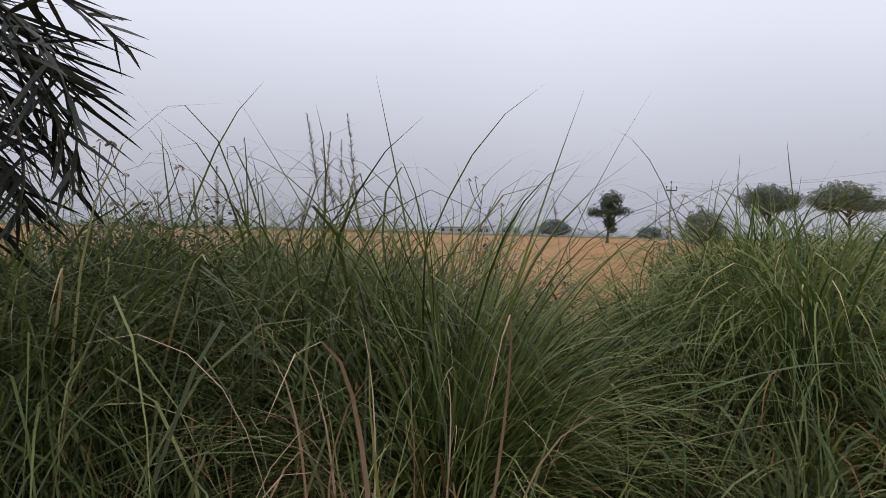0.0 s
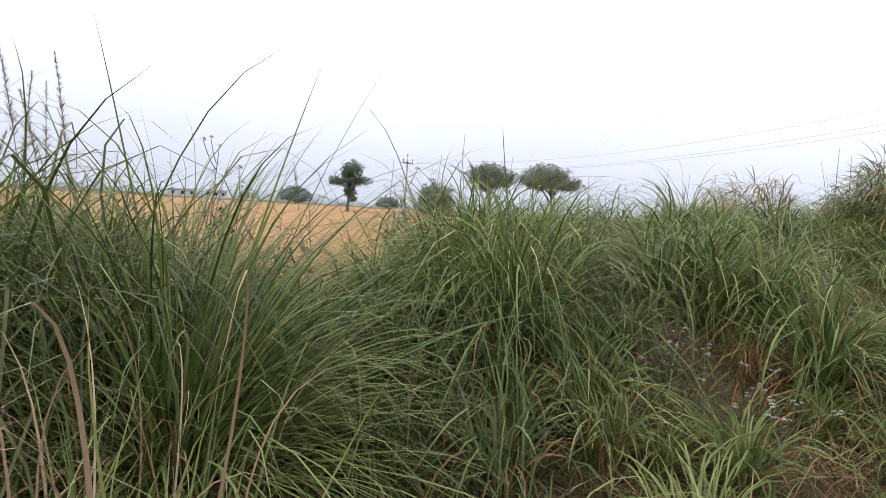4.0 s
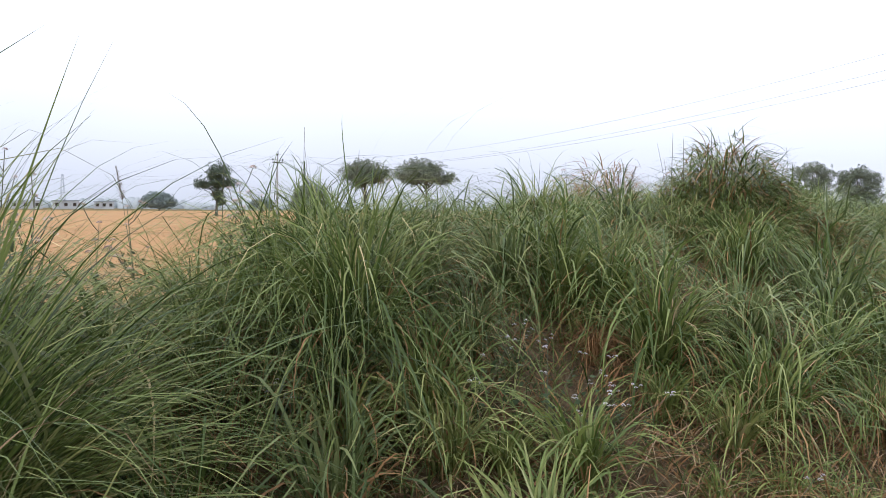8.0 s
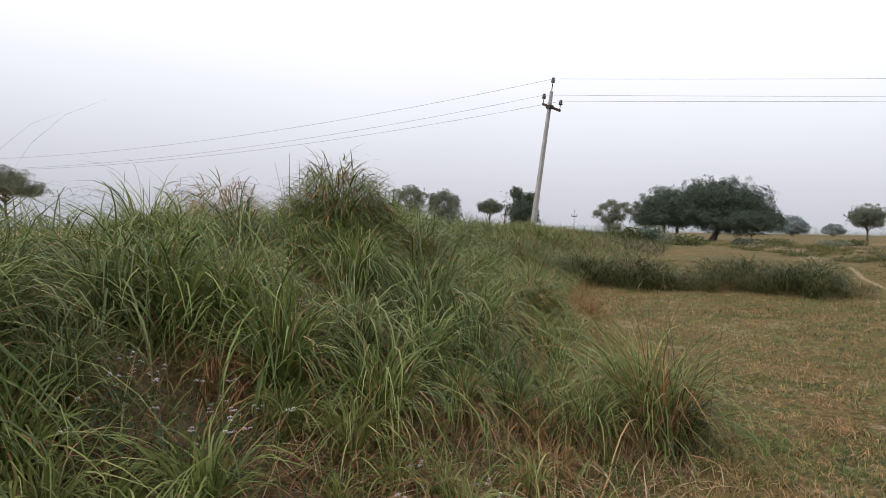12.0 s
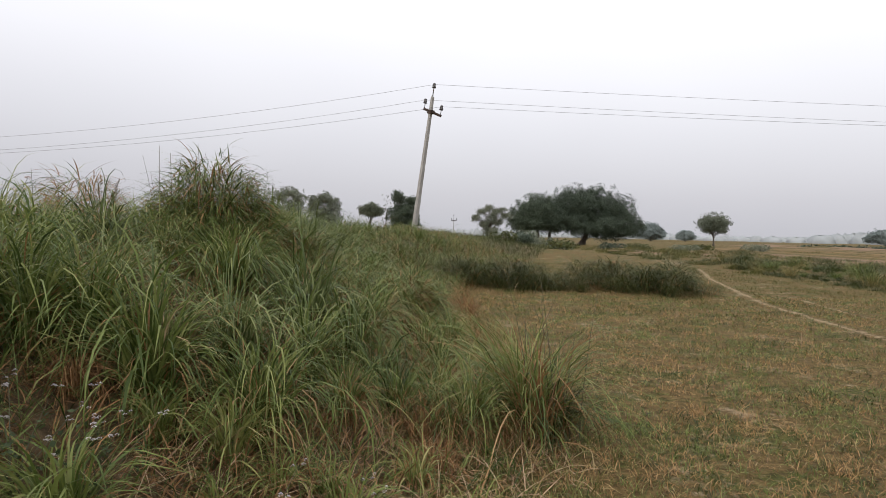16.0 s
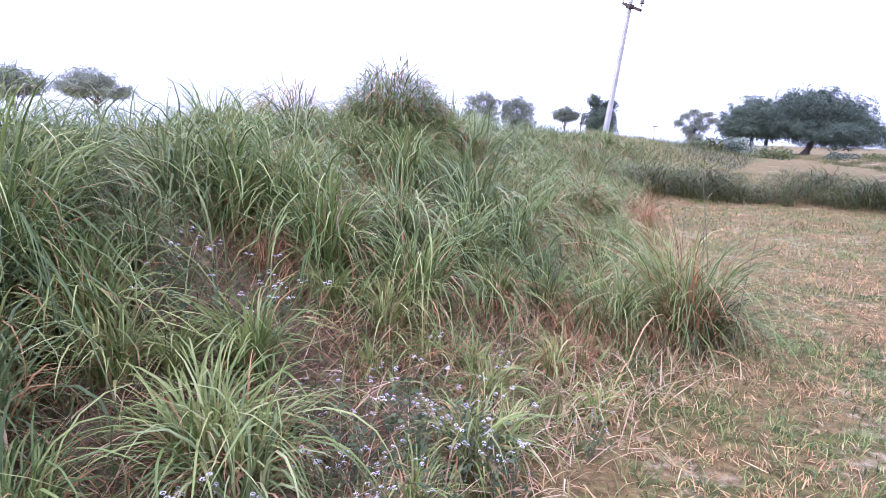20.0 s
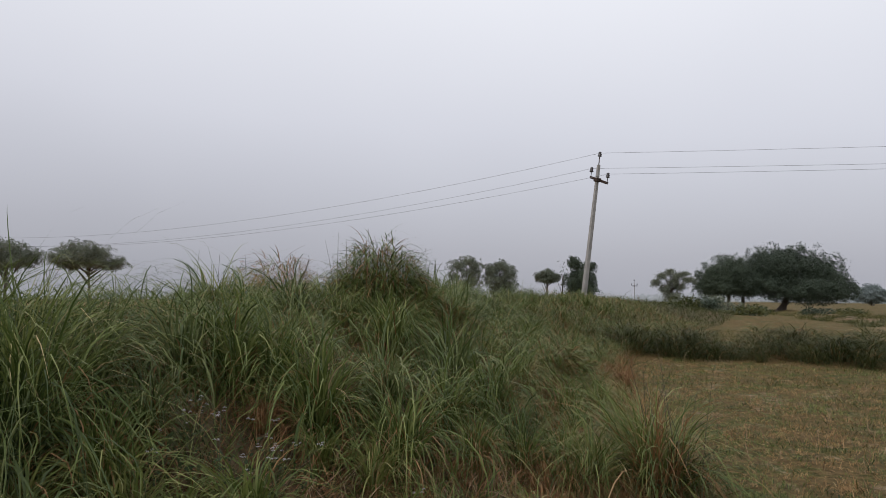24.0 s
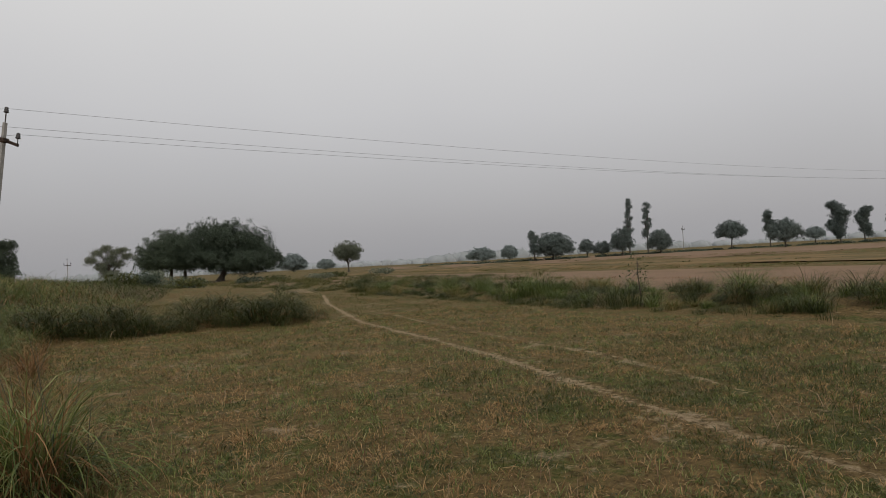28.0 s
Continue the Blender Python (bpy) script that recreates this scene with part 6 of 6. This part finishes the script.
g = np.random.default_rng(99)
for k in range(26):
    x = 1.0 + k % 13 * 0.49 + g.uniform(-0.2, 0.2)
    y = (18.0 if k >= 13 else 17.1) - 0.16 * (x - 1.2) + g.uniform(-0.3, 0.3)
    place(HEDGE, x, y, g.uniform(0, 6.28), g.choice([0.5, 0.65, 0.9, 1.15, 1.3]))
tuft_band("hedge_grass", 40, 0.8, 7.4, 16.4, 18.2, 98, 0.25, 0.40, 0.011, M_HEDGE, "coarse dark grass filling the hedge across the field", 60, 0.0)
tuft_band("hedge_dry_grass", 26, 0.8, 7.4, 16.4, 18.2, 100, 0.25, 0.6, 0.010, M_DRY, "dead straw in the hedge across the field", 40, 0.0)
for x, y, s in ((14.4, 8.1, 0.62), (14.5, 8.3, 0.7)):
    place(KINDS[4], x, y, x, s * 1.25)
for x, y, s in ((14.2, 8.2, 0.95), (14.4, 7.6, 0.8), (15.0, 10.0, 0.8), (14.6, 5.6, 0.8), (15.4, 4.6, 0.9), (7.6, 16.4, 0.5), (16.0, 20, 0.9), (17.5, 24, 0.9)):
    place(HEDGE, x, y, x, s)

# thin shrub in the grass band
shrub = tagged(new("thin_shrub"), "thin twiggy shrub in the grass band by the field", "shrub")
shrub.location = (13.6, 10.4, float(land(13.6, 10.4)))
blobs = [(0, 0, 1.0, 0.35, 0.35, 0.25), (0.25, 0.1, 0.75, 0.3, 0.3, 0.2), (-0.3, 0, 0.7, 0.3, 0.3, 0.2), (0.05, 0.1, 1.25, 0.2, 0.2, 0.15)]
part("branches", mesh_from("branches", *branches((0, 0, 0), (0, 0, 1.1), 0.02, [b[:3] for b in blobs], 47), M_BARK, True), shrub)
part("leaves", mesh_from("leaves", *leaf_cloud(blobs, 420, 0.035, 48), M_WEED), shrub)

# scrub bushes on the bank's far shoulder
for k, (x, y, h, w) in enumerate(((8.0, 46, 1.0, 3.0), (10.3, 45, 0.8, 2.6), (9.2, 50, 1.5, 2.4), (11.4, 50, 0.9, 2.2), (6.2, 44, 0.9, 2.2), (12.2, 60, 1.2, 3.0), (20.5, 66, 0.8, 3.0), (24.5, 68, 0.8, 3.5), (28.5, 66, 0.8, 3.2), (17.0, 74, 0.9, 3.5), (33, 72, 0.8, 4.0), (37, 68, 0.9, 3.6))):
    root = tagged(new("scrub_bush"), "low dark scrub bush on rough ground", "bush", "scrub bushes")
    root.location = (x, y, float(land(x, y)) - 0.05)
    g = np.random.default_rng(500 + k)
    blobs = [(g.uniform(-0.3, 0.3) * w, g.uniform(-0.3, 0.3) * w, h * g.uniform(0.35, 0.6), w * 0.28, w * 0.28, h * 0.45) for _ in range(5)]
    part("twigs", mesh_from("twigs", *branches((0, 0, 0), (0, 0, h * 0.6), 0.03, [b[:3] for b in blobs], 520 + k), M_BARK, True), root)
    part("leaves", mesh_from("leaves", *leaf_cloud(blobs, 330, 0.10, 540 + k), (M_TREE, M_HEDGE, M_TREE_GREY)[k % 3]), root)


# ---- date palm whose fronds hang into view ----
def make_palm(x, y, crown_z):
    root = tagged(new("date_palm"), "date palm with dark grey-green drooping fronds of stiff leaflets", "palm tree")
    z = float(land(x, y))
    root.location = (x, y, z)
    g = np.random.default_rng(611)
    t = np.linspace(0, 1, 14)
    rad = 0.17 + 0.02 * (np.arange(14) % 2)
    rad[-2:] = 0.13, 0.004
    v, f = tube(np.stack([0.03 * np.sin(5 * t), 0 * t, (crown_z - z) * t - 0.1], 1), rad, 10)
    part("trunk", mesh_from("trunk", v, f, M_BARK, True), root, "rough scaly trunk")
    fronds = [
        # direction of growth (degrees), length, first rise, bend, leaflet length
        (8, 1.45, 0.85, 2.1, 0.44), (18, 1.3, 1.0, 2.0, 0.44), (-4, 1.55, 0.6, 2.0, 0.42), (27, 1.15, 0.9, 2.2, 0.42), (3, 1.4, 1.2, 1.5, 0.42), (20, 1.3, 0.35, 1.9, 0.42),
        (5, 1.75, 0.7, 2.6, 0.44), (-2, 1.9, 0.5, 2.7, 0.44), (16, 1.45, 1.3, 2.1, 0.42),
        (-4, 2.15, 0.52, 1.0, 0.46), (6, 2.0, 0.42, 1.1, 0.44), (-20, 1.72, 0.55, 1.7, 0.40), (0, 1.7, 0.6, 2.4, 0.46), (-6, 1.72, 0.75, 2.3, 0.46), (2, 1.6, 1.0, 2.3, 0.46), (110, 2.2, 0.7, 1.7, 0.40), (150, 2.2, 0.7, 1.6, 0.40), (200, 2.2, 0.6, 1.7, 0.40), (250, 2.2, 0.7, 1.6, 0.40), (300, 2.2, 0.6, 1.7, 0.40),
    ]
    for k, (a, ln, rise, bend, leaf) in enumerate(fronds):
        a = radians(a)
        s = np.linspace(0, 1, 16)
        ang = rise + bend * s**1.2
        st = ln / 15
        out = np.r_[0, np.cumsum(np.sin(ang[1:]) * st)]
        up = np.r_[0, np.cumsum(np.cos(ang[1:]) * st)]
        line = np.stack([0.12 * math.sin(a) + out * math.sin(a), 0.12 * math.cos(a) + out * math.cos(a), crown_z - z - 0.1 + up], 1)
        v, f = tube(line, 0.016 * (1 - 0.85 * s) + 0.002, 5)
        fr = part("frond", mesh_from("frond", v, f, M_RACHIS, True), root, "drooping frond with a grey-brown midrib")
        n = 50
        q = np.repeat(np.linspace(0.14, 0.99, n // 2), 2)
        p = np.stack([np.interp(q, s, line[:, c]) for c in range(3)], 1)
        d = np.gradient(line, axis=0)
        d = np.stack([np.interp(q, s, d[:, c]) for c in range(3)], 1)
        d /= np.linalg.norm(d, axis=1, keepdims=True)
        side = np.cross(d, [-math.sin(a), -math.cos(a), 0.35])
        side /= np.linalg.norm(side, axis=1, keepdims=True)
        side *= np.where(np.arange(n) % 2 == 0, 1, -1)[:, None]
        lift = np.cross(side, d) * np.where(np.arange(n) % 2 == 0, 1, -1)[:, None]
        way = 0.5 * d + 0.85 * side + g.normal(0, 0.22, (n, 1)) * lift + g.normal(0, 0.06, (n, 3))
        way /= np.linalg.norm(way, axis=1, keepdims=True)
        ll = 1.55 * leaf * np.sin(np.pi * (0.15 + 0.8 * q)) ** 0.6 * g.uniform(0.75, 1.15, n)
        wd = np.cross(way, g.normal(size=(n, 3)))
        wd /= np.linalg.norm(wd, axis=1, keepdims=True)
        rows = []
        for tt, hw in ((0, 0.5), (0.25, 1.0), (0.6, 0.8), (0.85, 0.4), (1.0, 0.04)):
            c = p + way * (ll * tt)[:, None] + np.array([0, 0, -0.05]) * (ll * tt * tt)[:, None]
            rows += [c - wd * 0.0095 * hw, c + wd * 0.0095 * hw]
        v = np.stack(rows, 1)
        b = np.arange(n)[:, None] * 10 + 2 * np.arange(4)[None]
        f = np.stack([b, b + 1, b + 3, b + 2], -1).reshape(-1, 4)
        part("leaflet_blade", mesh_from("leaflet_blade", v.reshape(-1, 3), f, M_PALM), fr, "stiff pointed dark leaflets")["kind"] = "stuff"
    return root


make_palm(-2.86, -2.14, 2.12)


# ---- far things across the fields ----
def lattice_tower(az, d, height):
    x, y = polar(az, d)
    root = tagged(new("lattice_tower"), "hazy thin lattice mast over the far trees", "mast")
    root.location = (x, y, 0)
    legs = [(1, 1), (1, -1), (-1, -1), (-1, 1)]
    # steel painted pale bluish grey to imitate haze at this distance
    m = rough_material("hazy_steel", [(0.3, (0.30, 0.32, 0.35)), (0.7, (0.38, 0.40, 0.43))], 1.0, 0.8, 0.0)
    for i, (a, b) in enumerate(legs):
        v, f = tube([(a * 0.9, b * 0.9, 0), (a * 0.25, b * 0.25, height)], [0.09, 0.06], 4)
        part("leg", mesh_from("leg", v, f, m), root)
    for k in range(9):
        z0, z1 = height * k / 9, height * (k + 1) / 9
        w0, w1 = 0.9 - 0.65 * k / 9, 0.9 - 0.65 * (k + 1) / 9
        for i in range(4):
            a, b = legs[i], legs[(i + 1) % 4]
            v, f = tube([(a[0] * w0, a[1] * w0, z0), (b[0] * w1, b[1] * w1, z1)], [0.05, 0.05], 4)
            part("brace", mesh_from("brace", v, f, m), root)


lattice_tower(-71.4, 280, 12.8)


def far_house(az, d, w, dp, h, label):
    x, y = polar(az, d)
    root = tagged(new("far_house"), label, "house")
    root.matrix_basis = Matrix.Translation((x, y, 0)) @ Matrix.Rotation(radians(-az), 4, "Z")
    part("wall", from_bm("wall", box(w, dp, h, (0, 0, h / 2), 0.03), M_WALLFAR), root)
    bm = box(w + 0.6, dp + 0.6, 0.15, (0, 0, h + 0.08), 0.02)
    for v in bm.verts:
        v.co.z += 0.25 * (1 - abs(v.co.y) / (dp / 2 + 0.3)) + 0.12 * v.co.x / w
    part("roof", from_bm("roof", bm, M_ROOFFAR), root)
    for k in range(3):
        part("window", from_bm("window", box(0.9, 0.1, 1.0, (-w / 3 + k * w / 3, -dp / 2 - 0.02, h * 0.55), 0.01), M_STEEL), root)


far_house(-71.2, 230, 7, 5, 2.6, "small whitewashed house far across the field")
far_house(-73.8, 240, 9, 5, 2.4, "low pale house far across the field")
far_house(-68.6, 245, 6, 4, 2.5, "small pale shed far across the field")
make_pole((*polar(3.7, 115), 0), (0.0, 0.0), 4.6, radians(80), "small distant power pole beyond the bank")
make_pole((*polar(54.7, 190), 0), (0.0, 0.0), 6.6, 0.0, "distant power pole across the fields")
